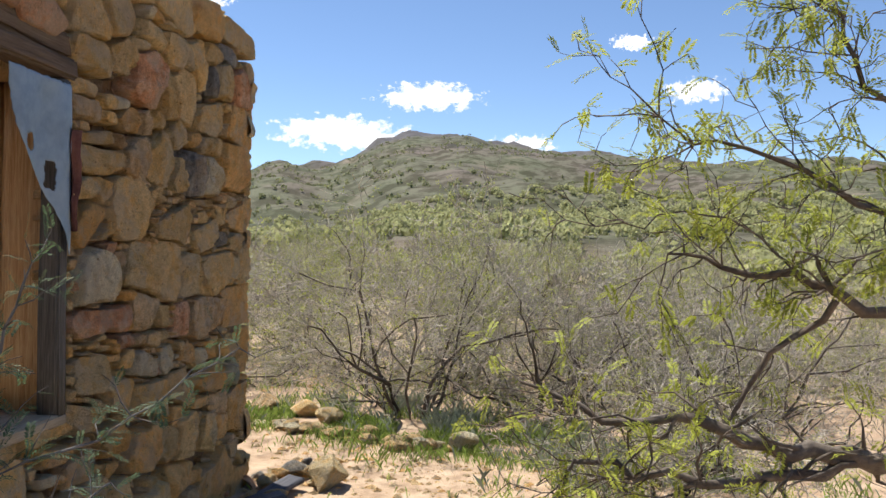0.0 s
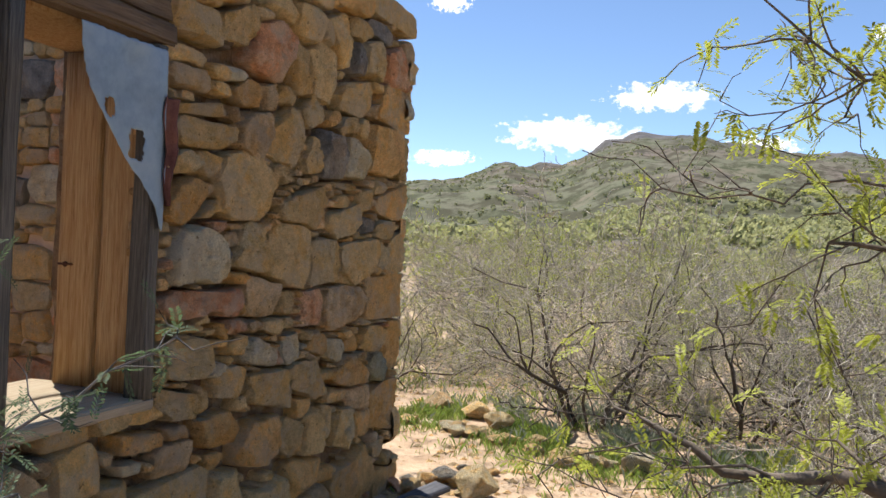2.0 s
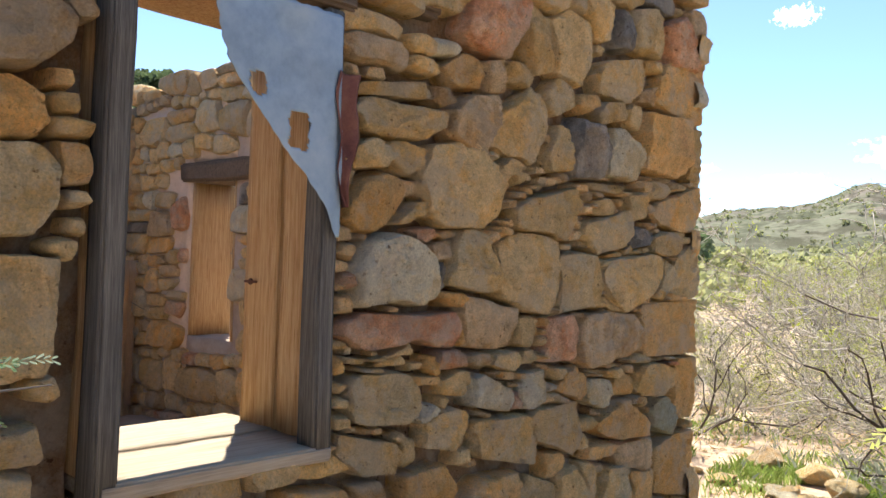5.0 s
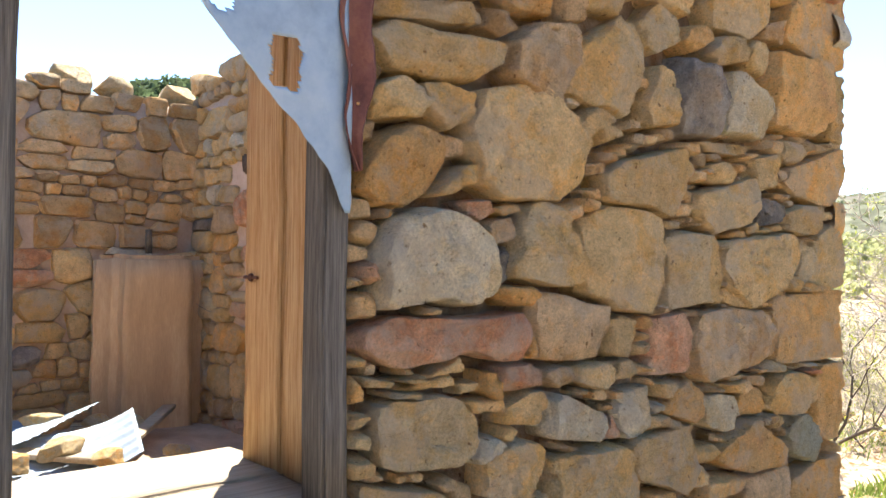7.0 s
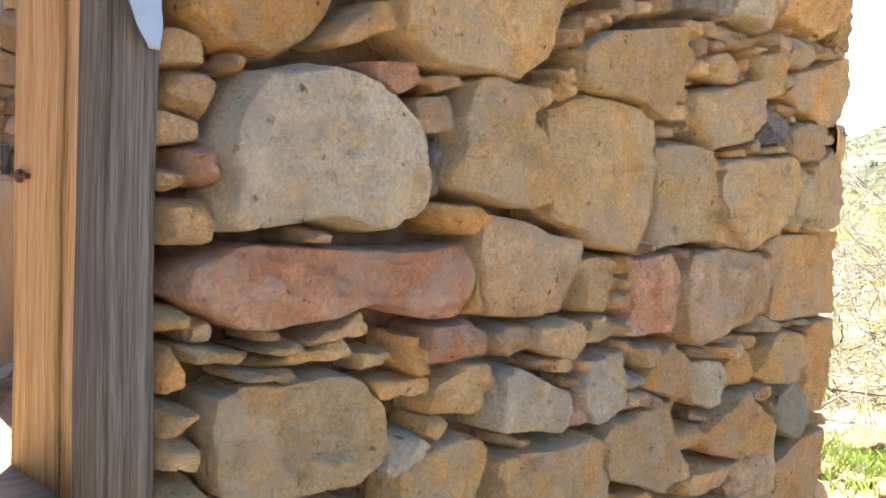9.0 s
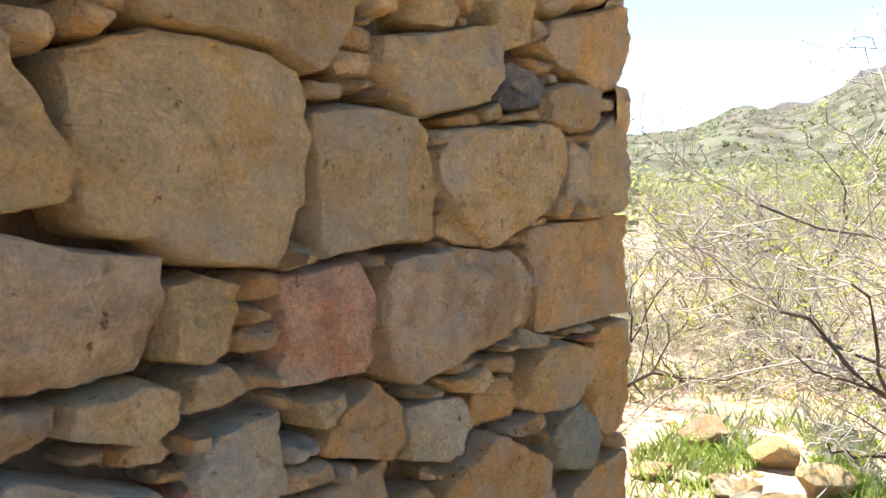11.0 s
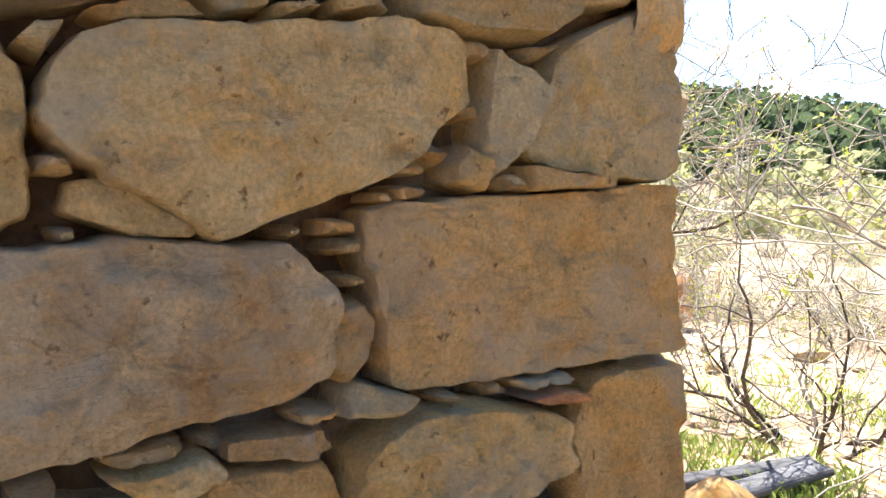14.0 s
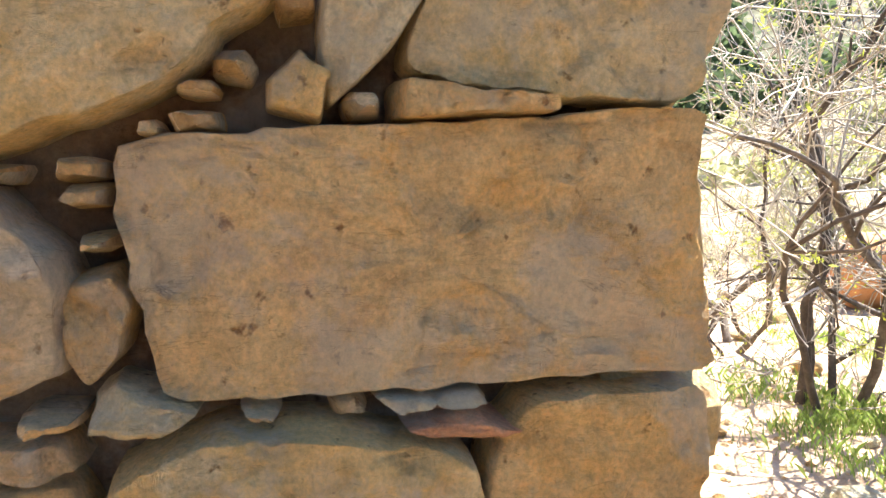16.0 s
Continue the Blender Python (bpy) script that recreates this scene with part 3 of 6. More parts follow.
hew("red", (3.818, 1.213), (3.883, 1.220), (3.986, 1.227), (3.996, 1.194), (4.018, 1.172), (4.008, 1.065), (3.992, 1.051), (3.845, 1.048), (3.814, 1.063))
hew("ochre", (4.341, 0.974), (4.460, 0.960), (4.483, 0.914), (4.453, 0.879), (4.318, 0.885), (4.287, 0.902), (4.298, 0.941))
hew("tan", (4.218, 0.993), (4.320, 1.005), (4.344, 0.982), (4.298, 0.957), (4.257, 0.962))
hew("brown", (4.342, 1.008), (4.460, 1.003), (4.473, 0.976), (4.435, 0.967), (4.341, 0.987))
hew("ochre", (4.468, 1.141), (4.513, 1.151), (4.529, 1.122), (4.513, 1.072), (4.486, 1.048), (4.467, 1.077))
hew("pale", (4.486, 1.038), (4.506, 1.050), (4.579, 1.023), (4.540, 1.002), (4.480, 1.010))
hew("pale", (4.722, 1.021), (4.827, 1.018), (4.837, 1.003), (4.739, 1.005))
hew("red", (4.748, 0.991), (4.809, 1.002), (4.865, 0.976), (4.791, 0.974))
hew("grey", (4.103, 0.968), (4.181, 0.970), (4.272, 0.953), (4.284, 0.869), (4.235, 0.842), (4.102, 0.880), (4.093, 0.941))
hew("sage", (4.626, 0.789), (4.689, 0.845), (4.783, 0.841), (4.866, 0.772), (4.876, 0.713), (4.848, 0.653), (4.657, 0.709))
hew("ochre", (3.900, 0.970), (3.951, 1.009), (4.035, 1.032), (4.080, 0.981), (4.082, 0.922), (4.062, 0.892), (3.899, 0.939))
hew("ochre", (4.755, 1.304), (4.902, 1.283), (4.902, 1.270), (4.756, 1.266))
hew("tan", (4.643, 1.304), (4.674, 1.332), (4.702, 1.309), (4.689, 1.266), (4.643, 1.279))
hew("pale", (4.180, 1.438), (4.207, 1.437), (4.188, 1.407), (4.162, 1.418))
hew("ochre", (4.226, 1.456), (4.305, 1.477), (4.347, 1.459), (4.294, 1.447), (4.249, 1.445))
hew("pale", (4.331, 1.481), (4.404, 1.503), (4.412, 1.474), (4.358, 1.458))
hew("tan", (4.415, 1.478), (4.477, 1.490), (4.464, 1.471), (4.415, 1.461))
hew("ochre", (4.483, 1.490), (4.556, 1.500), (4.563, 1.481), (4.489, 1.473))
hew("tan", (4.881, 1.556), (4.980, 1.563), (4.960, 1.532), (4.871, 1.523))
hew("tan", (3.882, 1.488), (3.954, 1.491), (3.944, 1.464), (3.890, 1.460))
hew("tan", (3.864, 1.029), (3.958, 1.027), (3.907, 0.984), (3.883, 0.986))
hew("tan", (3.518, 1.474), (3.635, 1.519), (3.773, 1.511), (3.861, 1.485), (3.876, 1.420), (3.847, 1.316), (3.803, 1.226), (3.651, 1.243), (3.620, 1.269), (3.533, 1.288), (3.514, 1.356))
hew("pale", (3.331, 1.502), (3.379, 1.518), (3.449, 1.487), (3.462, 1.450), (3.514, 1.356), (3.512, 1.311), (3.414, 1.309), (3.265, 1.330), (3.266, 1.350), (3.291, 1.442))
hew("tan", (3.601, 1.592), (3.665, 1.636), (3.966, 1.701), (4.004, 1.649), (3.943, 1.551), (3.896, 1.493), (3.773, 1.516), (3.635, 1.523), (3.605, 1.538))
hew("brown", (3.341, 1.297), (3.441, 1.291), (3.532, 1.266), (3.626, 1.257), (3.634, 1.195), (3.609, 1.124), (3.504, 1.117), (3.363, 1.134), (3.340, 1.184), (3.319, 1.238))
hew("tan", (3.637, 1.219), (3.691, 1.232), (3.741, 1.211), (3.738, 1.123), (3.674, 1.114), (3.632, 1.129))
hew("ochre", (3.224, 1.312), (3.330, 1.312), (3.341, 1.285), (3.312, 1.261), (3.265, 1.262), (3.227, 1.292))
hew("slate", (3.212, 1.321), (3.221, 1.372), (3.255, 1.406), (3.265, 1.374), (3.260, 1.324), (3.225, 1.316))
hew("brown", (3.204, 1.460), (3.258, 1.472), (3.274, 1.452), (3.265, 1.416), (3.204, 1.405), (3.190, 1.426))
hew("red", (3.235, 1.126), (3.338, 1.129), (3.370, 1.106), (3.364, 1.073), (3.246, 1.064), (3.226, 1.081))
hew("brown", (3.379, 1.104), (3.434, 1.115), (3.504, 1.102), (3.492, 1.074), (3.441, 1.052), (3.378, 1.084))
hew("tan", (3.509, 1.101), (3.608, 1.112), (3.646, 1.093), (3.638, 1.053), (3.593, 1.037), (3.502, 1.065))
hew("grey", (3.407, 1.028), (3.441, 1.045), (3.629, 0.971), (3.627, 0.921), (3.588, 0.900), (3.398, 0.939))
hew("tan", (3.645, 1.060), (3.673, 1.106), (3.730, 1.110), (3.759, 1.070), (3.714, 1.056))
hew("ochre", (4.188, 0.792), (4.355, 0.873), (4.585, 0.753), (4.585, 0.696), (4.294, 0.712), (4.187, 0.756))
hew("grey", (3.669, 0.969), (3.713, 1.021), (3.822, 1.026), (3.827, 0.910), (3.753, 0.888), (3.697, 0.900))
hew("tan", (3.754, 0.893), (4.070, 0.890), (4.056, 0.773), (4.000, 0.693), (3.750, 0.783), (3.723, 0.875))
hew("tan", (3.251, 1.032), (3.319, 1.064), (3.377, 1.057), (3.406, 1.021), (3.356, 0.974), (3.242, 0.991))
hew("red", (3.655, 0.960), (3.689, 0.960), (3.691, 0.902), (3.626, 0.904), (3.620, 0.923))
hew("ochre", (3.190, 1.118), (3.222, 1.115), (3.237, 1.090), (3.229, 1.056), (3.215, 1.051), (3.185, 1.074))
hew("ochre", (3.308, 1.156), (3.329, 1.195), (3.347, 1.163), (3.337, 1.144), (3.311, 1.137))
hew("grey", (2.922, 1.458), (3.028, 1.484), (3.086, 1.483), (3.189, 1.419), (3.220, 1.336), (3.214, 1.298), (3.130, 1.263), (3.034, 1.280), (2.888, 1.265), (2.885, 1.297), (2.871, 1.375))
hew("red", (2.865, 1.234), (2.928, 1.252), (3.131, 1.243), (3.302, 1.248), (3.318, 1.218), (3.284, 1.141), (3.213, 1.141), (3.121, 1.170), (3.061, 1.152), (2.931, 1.145), (2.853, 1.175), (2.834, 1.204))
hew("pale", (2.883, 1.073), (2.933, 1.079), (3.088, 1.074), (3.152, 1.020), (3.154, 0.946), (3.105, 0.918), (2.937, 0.934), (2.887, 0.952), (2.876, 1.011))
hew("ochre", (2.968, 1.661), (3.022, 1.647), (3.047, 1.583), (3.026, 1.520), (2.962, 1.479), (2.873, 1.477), (2.817, 1.509), (2.830, 1.549), (2.879, 1.619))
hew("tan", (3.128, 1.676), (3.164, 1.756), (3.362, 1.802), (3.465, 1.732), (3.549, 1.661), (3.526, 1.571), (3.441, 1.519), (3.227, 1.507), (3.158, 1.545), (3.150, 1.590), (3.117, 1.638))
hew("tan", (3.072, 1.552), (3.107, 1.579), (3.163, 1.587), (3.133, 1.542), (3.061, 1.507), (3.027, 1.511))
hew("red", (3.103, 1.498), (3.186, 1.512), (3.211, 1.482), (3.162, 1.454), (3.117, 1.468))
hew("ochre", (3.214, 1.491), (3.269, 1.506), (3.285, 1.488), (3.242, 1.470))
hew("tan", (3.016, 1.125), (3.109, 1.162), (3.116, 1.125), (3.017, 1.117))
hew("tan", (2.932, 1.121), (2.994, 1.130), (3.014, 1.119), (2.973, 1.108))
hew("pale", (2.835, 1.138), (2.926, 1.121), (2.912, 1.106), (2.854, 1.113))
hew("tan", (2.912, 1.098), (2.995, 1.093), (2.985, 1.077), (2.912, 1.086))
hew("tan", (3.111, 1.099), (3.168, 1.098), (3.156, 1.076), (3.118, 1.071))
hew("tan", (3.195, 0.920), (3.322, 0.947), (3.385, 0.926), (3.388, 0.863), (3.328, 0.804), (3.184, 0.836))
hew("tan", (3.420, 0.889), (3.678, 0.889), (3.800, 0.820), (3.781, 0.762), (3.752, 0.695), (3.425, 0.771))
hew("tan", (2.837, 1.817), (2.914, 1.866), (3.036, 1.867), (3.225, 1.865), (3.226, 1.819), (3.137, 1.767), (3.006, 1.753), (2.901, 1.754))
hew("tan", (2.829, 1.860), (2.884, 1.900), (3.135, 1.943), (3.153, 1.896), (3.068, 1.879))
hew("brown", (3.262, 1.885), (3.358, 1.950), (3.506, 1.973), (3.507, 1.894), (3.413, 1.749), (3.302, 1.765), (3.244, 1.803))
hew("tan", (3.465, 1.795), (3.507, 1.916), (3.694, 2.033), (3.784, 1.997), (3.773, 1.886), (3.710, 1.755), (3.554, 1.772))
hew("pale", (2.832, 1.704), (2.915, 1.749), (3.007, 1.711), (2.984, 1.667), (2.853, 1.651))
hew("tan", (2.975, 1.739), (3.054, 1.758), (3.134, 1.735), (3.130, 1.678), (3.055, 1.648), (2.999, 1.680))
hew("pale", (3.771, 2.033), (3.836, 2.094), (3.934, 2.074), (3.935, 2.001), (3.838, 1.947), (3.785, 1.966))
hew("tan", (4.114, 2.162), (4.178, 2.228), (4.459, 2.293), (4.461, 2.163), (4.316, 2.071), (4.147, 2.092))
hew("ochre", (4.618, 2.242), (4.786, 2.389), (5.052, 2.430), (5.052, 2.091), (4.834, 2.095), (4.599, 2.132))
hew("slate", (3.951, 1.914), (3.979, 1.976), (4.124, 1.962), (4.199, 1.884), (4.152, 1.748), (3.954, 1.735))
hew("grey", (4.208, 1.955), (4.283, 1.976), (4.473, 1.903), (4.429, 1.768), (4.185, 1.769))
hew("tan", (3.787, 1.811), (3.839, 1.920), (3.937, 1.920), (3.939, 1.758), (3.801, 1.742))
hew("ochre", (4.508, 2.078), (4.790, 2.097), (4.903, 2.085), (4.906, 1.889), (4.794, 1.810), (4.474, 1.829))
hew("tan", (4.927, 2.068), (5.052, 2.079), (5.052, 1.812), (4.930, 1.830))
hew("ochre", (3.950, 2.012), (4.008, 2.069), (4.116, 2.077), (4.100, 2.031), (4.009, 1.982))
hew("tan", (4.085, 1.995), (4.148, 2.057), (4.299, 2.080), (4.317, 2.008), (4.149, 1.966))
hew("brown", (3.170, 1.944), (3.251, 1.948), (3.265, 1.905), (3.206, 1.872), (3.153, 1.890))
hew("tan", (3.488, 1.699), (3.554, 1.768), (3.644, 1.744), (3.522, 1.677))
hew("tan", (4.375, 1.708), (4.506, 1.734), (4.507, 1.625), (4.395, 1.591))
hew("tan", (4.058, 1.730), (4.393, 1.746), (4.252, 1.700), (4.105, 1.704))
hew("brown", (4.454, 2.161), (4.590, 2.198), (4.591, 2.112), (4.462, 2.111))
hew("slate", (4.367, 1.544), (4.432, 1.587), (4.567, 1.563), (4.509, 1.517))
hew("brown", (4.336, 0.681), (4.639, 0.677), (4.621, 0.537), (4.337, 0.591))
hew("ochre", (4.660, 0.626), (4.854, 0.664), (5.052, 0.661), (5.052, 0.342), (4.663, 0.432))
hew("red", (3.289, 2.140), (3.349, 2.297), (3.512, 2.359), (3.616, 2.304), (3.602, 2.212), (3.530, 2.093), (3.361, 2.105))
hew("tan", (3.100, 2.172), (3.103, 2.268), (3.309, 2.367), (3.349, 2.297), (3.286, 2.189))
hew("tan", (3.626, 2.152), (3.649, 2.312), (3.745, 2.291), (3.789, 2.106), (3.695, 2.072))
hew("tan", (3.789, 2.302), (3.901, 2.365), (4.053, 2.329), (4.049, 2.169), (3.970, 2.081), (3.817, 2.100))
hew("tan", (3.975, 2.492), (4.115, 2.556), (4.202, 2.479), (4.187, 2.310), (4.109, 2.280), (4.033, 2.386))
hew("pale", (4.358, 2.480), (4.559, 2.531), (4.622, 2.323), (4.370, 2.324))
hew("red", (4.643, 2.482), (4.869, 2.580), (4.988, 2.337), (4.725, 2.315))
hew("ochre", (3.198, 2.002), (3.310, 2.074), (3.400, 2.062), (3.398, 1.969), (3.266, 1.956))
hew("brown", (3.407, 2.064), (3.529, 2.099), (3.537, 1.982), (3.442, 1.966))
hew("tan", (2.848, 0.920), (3.052, 0.871), (3.083, 0.838), (3.072, 0.775), (2.919, 0.795), (2.839, 0.862))
hew("ochre", (3.102, 0.760), (3.272, 0.777), (3.327, 0.698), (3.313, 0.641), (3.153, 0.646), (3.105, 0.704))
hew("ochre", (3.366, 0.609), (3.449, 0.695), (3.682, 0.684), (3.673, 0.520), (3.576, 0.477), (3.371, 0.527))
hew("tan", (3.667, 0.609), (3.747, 0.661), (3.883, 0.613), (3.892, 0.471), (3.782, 0.461), (3.651, 0.547))
hew("tan", (3.904, 0.632), (3.997, 0.663), (4.105, 0.546), (4.088, 0.427), (3.918, 0.442))
hew("pale", (4.214, 0.474), (4.259, 0.605), (4.430, 0.602), (4.444, 0.427), (4.360, 0.379), (4.218, 0.423))
hew("ochre", (2.678, 0.792), (2.869, 0.770), (2.898, 0.712), (2.681, 0.726))
hew("brown", (2.899, 0.772), (3.001, 0.770), (3.032, 0.719), (2.923, 0.724))
hew("brown", (1.899, 1.912), (2.010, 1.943), (2.087, 1.881), (2.083, 1.822), (2.017, 1.764), (1.906, 1.749))
hew("ochre", (1.907, 1.725), (1.967, 1.743), (2.033, 1.711), (2.049, 1.657), (2.024, 1.622), (1.912, 1.608))
hew("pale", (1.912, 1.602), (2.024, 1.616), (2.073, 1.577), (2.070, 1.488), (2.019, 1.423), (1.920, 1.420))
hew("tan", (1.922, 1.384), (2.081, 1.386), (2.079, 1.284), (2.068, 1.171), (2.058, 1.140), (1.932, 1.135))
HEWN = len(placed)

lay("tan", [
    (2.963, 0.747, 0.128, 0.074, 3.6), (3.172, 0.718, 0.291, 0.156, 3.6), (3.511, 0.616, 0.318, 0.217, 3.6),
    (4.138, 0.563, 0.087, 0.182, 3.6), (1.996, 0.916, 0.095, 0.075, 3.6), (2.003, 1.003, 0.117, 0.079, 3.6),
    (2.449, 0.846, 0.196, 0.088, 3.6), (2.620, 0.845, 0.168, 0.064, 3.6), (2.793, 0.751, 0.215, 0.086, 3.6),
    (2.810, 0.842, 0.185, 0.064, 3.6), (2.836, 1.008, 0.055, 0.038, 3.6), (2.842, 0.956, 0.061, 0.041, 3.6),
    (3.020, 1.000, 0.285, 0.150, 4.0), (3.121, 0.832, 0.076, 0.089, 3.6), (3.271, 0.884, 0.245, 0.143, 3.6),
    (3.294, 1.005, 0.229, 0.107, 3.6), (3.598, 0.822, 0.419, 0.151, 3.6), (3.651, 0.946, 0.089, 0.106, 3.6),
])
lay("tan", [
    (3.785, 0.946, 0.169, 0.137, 3.6), (3.877, 1.014, 0.162, 0.044, 3.6), (3.941, 0.800, 0.348, 0.196, 3.6),
    (4.427, 0.910, 0.198, 0.097, 3.6), (4.534, 1.025, 0.095, 0.045, 3.6), (4.666, 0.920, 0.340, 0.173, 3.6),
    (4.777, 1.012, 0.124, 0.025, 3.6), (2.029, 1.259, 0.189, 0.282, 3.6), (2.829, 1.165, 0.040, 0.028, 3.6),
    (2.833, 1.051, 0.049, 0.035, 3.6), (2.948, 1.089, 0.109, 0.022, 3.6), (3.024, 1.106, 0.152, 0.030, 3.6),
    (3.047, 1.141, 0.155, 0.054, 3.6), (3.137, 1.083, 0.073, 0.033, 3.6), (3.285, 1.287, 0.111, 0.055, 3.6),
    (3.326, 1.159, 0.050, 0.064, 3.6), (3.579, 1.073, 0.161, 0.078, 3.6), (3.695, 1.169, 0.108, 0.118, 3.6),
])
lay("tan", [
    (3.714, 1.078, 0.105, 0.062, 3.6), (4.252, 1.112, 0.455, 0.236, 3.6), (4.265, 1.261, 0.121, 0.069, 3.6),
    (4.432, 1.339, 0.488, 0.237, 3.6), (4.503, 1.099, 0.058, 0.110, 3.6), (4.674, 1.296, 0.065, 0.062, 3.6),
    (4.834, 1.286, 0.145, 0.034, 3.6), (2.086, 1.401, 0.060, 0.048, 3.6), (2.110, 1.505, 0.052, 0.038, 3.6),
    (2.114, 1.448, 0.041, 0.038, 3.6), (3.102, 1.542, 0.137, 0.081, 3.6), (3.257, 1.486, 0.069, 0.036, 3.6),
    (3.338, 1.638, 0.437, 0.261, 2.2), (3.682, 1.375, 0.415, 0.293, 3.6), (3.801, 1.613, 0.420, 0.236, 3.6),
    (4.025, 1.352, 0.305, 0.245, 3.6), (4.183, 1.591, 0.420, 0.259, 3.6), (4.193, 1.424, 0.047, 0.037, 3.6),
])
lay("tan", [
    (4.447, 1.474, 0.072, 0.026, 3.6), (4.527, 1.483, 0.087, 0.026, 3.6), (4.587, 1.489, 0.032, 0.033, 3.6),
    (4.736, 1.523, 0.322, 0.107, 3.6), (4.913, 1.402, 0.283, 0.257, 9.0), (4.963, 1.553, 0.133, 0.038, 3.6),
    (2.076, 1.702, 0.053, 0.044, 3.6), (2.092, 1.653, 0.086, 0.044, 3.6), (2.103, 1.852, 0.068, 0.053, 3.6),
    (2.919, 1.700, 0.180, 0.093, 3.6), (2.970, 1.923, 0.367, 0.119, 3.6), (3.006, 1.819, 0.427, 0.119, 3.6),
    (3.067, 1.700, 0.144, 0.112, 2.2), (3.164, 1.760, 0.107, 0.039, 3.6), (3.206, 1.920, 0.099, 0.087, 3.6),
    (3.368, 1.848, 0.283, 0.204, 3.6), (3.578, 1.723, 0.163, 0.093, 3.6), (3.655, 1.893, 0.327, 0.269, 3.6),
])
lay("tan", [
    (3.833, 1.829, 0.181, 0.166, 3.6), (4.451, 1.661, 0.150, 0.135, 3.6), (2.913, 2.070, 0.245, 0.065, 3.6),
    (2.987, 2.205, 0.288, 0.123, 3.6), (3.105, 2.051, 0.121, 0.064, 3.6), (3.143, 1.997, 0.136, 0.054, 3.6),
    (3.616, 2.060, 0.125, 0.083, 3.6), (3.700, 2.196, 0.158, 0.249, 3.6), (3.840, 2.023, 0.178, 0.155, 3.6),
    (3.926, 2.215, 0.283, 0.270, 3.6), (4.243, 2.177, 0.385, 0.222, 2.2), (4.361, 2.032, 0.173, 0.106, 3.6),
    (4.493, 2.222, 0.115, 0.130, 3.6), (4.761, 1.951, 0.588, 0.321, 9.0), (4.800, 2.187, 0.510, 0.284, 9.0),
    (3.242, 2.260, 0.209, 0.177, 3.6), (3.539, 2.417, 0.261, 0.103, 3.6), (3.780, 2.415, 0.226, 0.165, 3.6),
])
lay("tan", [
    (3.941, 2.413, 0.107, 0.149, 3.6), (4.113, 2.406, 0.223, 0.244, 3.6), (4.326, 2.534, 0.203, 0.125, 3.6),
    (4.758, 2.729, 0.594, 0.135, 9.0),
])
lay("red", [
    (4.815, 0.985, 0.111, 0.031, 3.6), (2.864, 1.343, 0.045, 0.049, 3.6), (3.082, 1.194, 0.478, 0.116, 3.6),
    (3.886, 1.129, 0.251, 0.189, 3.6), (4.297, 1.461, 0.100, 0.030, 3.6), (2.002, 1.848, 0.185, 0.176, 3.6),
    (3.482, 2.218, 0.291, 0.265, 3.6),
])
lay("slate", [
    (4.507, 0.620, 0.143, 0.132, 3.6), (3.244, 1.360, 0.053, 0.078, 3.6), (4.475, 1.556, 0.182, 0.108, 3.6),
    (4.038, 1.861, 0.256, 0.254, 3.6), (4.293, 2.373, 0.147, 0.149, 3.6), (4.695, 2.421, 0.144, 0.225, 3.6),
    (4.593, 2.583, 0.306, 0.095, 3.6),
])
lay("grey", [
    (4.315, 0.507, 0.263, 0.240, 3.6), (3.208, 0.936, 0.094, 0.054, 3.6), (3.516, 0.965, 0.260, 0.132, 3.6),
    (4.202, 0.888, 0.273, 0.139, 3.6), (2.894, 1.120, 0.104, 0.030, 3.6), (3.045, 1.370, 0.345, 0.221, 4.0),
    (3.230, 2.065, 0.116, 0.063, 3.6), (4.495, 2.400, 0.253, 0.221, 3.6),
])
lay("ochre", [
    (3.992, 0.561, 0.208, 0.235, 3.6), (4.220, 0.676, 0.232, 0.061, 3.6), (4.838, 0.552, 0.435, 0.239, 9.0),
    (3.184, 1.036, 0.147, 0.038, 3.6), (3.976, 0.949, 0.177, 0.123, 3.6), (4.386, 0.786, 0.353, 0.157, 3.6),
    (4.947, 0.876, 0.216, 0.291, 9.0), (2.821, 1.111, 0.029, 0.053, 3.6), (3.203, 1.087, 0.074, 0.062, 3.6),
    (3.288, 1.096, 0.171, 0.071, 3.6), (4.765, 1.137, 0.581, 0.256, 9.0), (2.094, 1.579, 0.083, 0.085, 3.6),
    (2.934, 1.566, 0.231, 0.173, 2.2), (3.159, 1.484, 0.121, 0.060, 3.6), (1.982, 1.688, 0.131, 0.142, 3.6),
    (4.796, 1.701, 0.518, 0.241, 9.0), (4.960, 1.937, 0.190, 0.269, 9.0), (4.011, 2.023, 0.161, 0.093, 3.6),
])
lay("ochre", [
    (4.195, 2.019, 0.221, 0.098, 3.6), (4.912, 2.438, 0.287, 0.265, 9.0),
])
lay("brown", [
    (3.774, 0.594, 0.228, 0.229, 3.6), (2.956, 0.855, 0.255, 0.105, 3.6), (4.251, 0.979, 0.229, 0.048, 3.6),
    (3.449, 1.078, 0.129, 0.069, 3.6), (3.481, 1.206, 0.320, 0.177, 3.6), (3.084, 1.615, 0.077, 0.054, 3.6),
    (3.224, 1.436, 0.099, 0.067, 3.6), (2.087, 1.911, 0.094, 0.063, 3.6), (4.312, 1.867, 0.317, 0.226, 3.6),
    (2.932, 2.000, 0.253, 0.085, 3.6), (3.483, 2.036, 0.141, 0.147, 3.6),
])
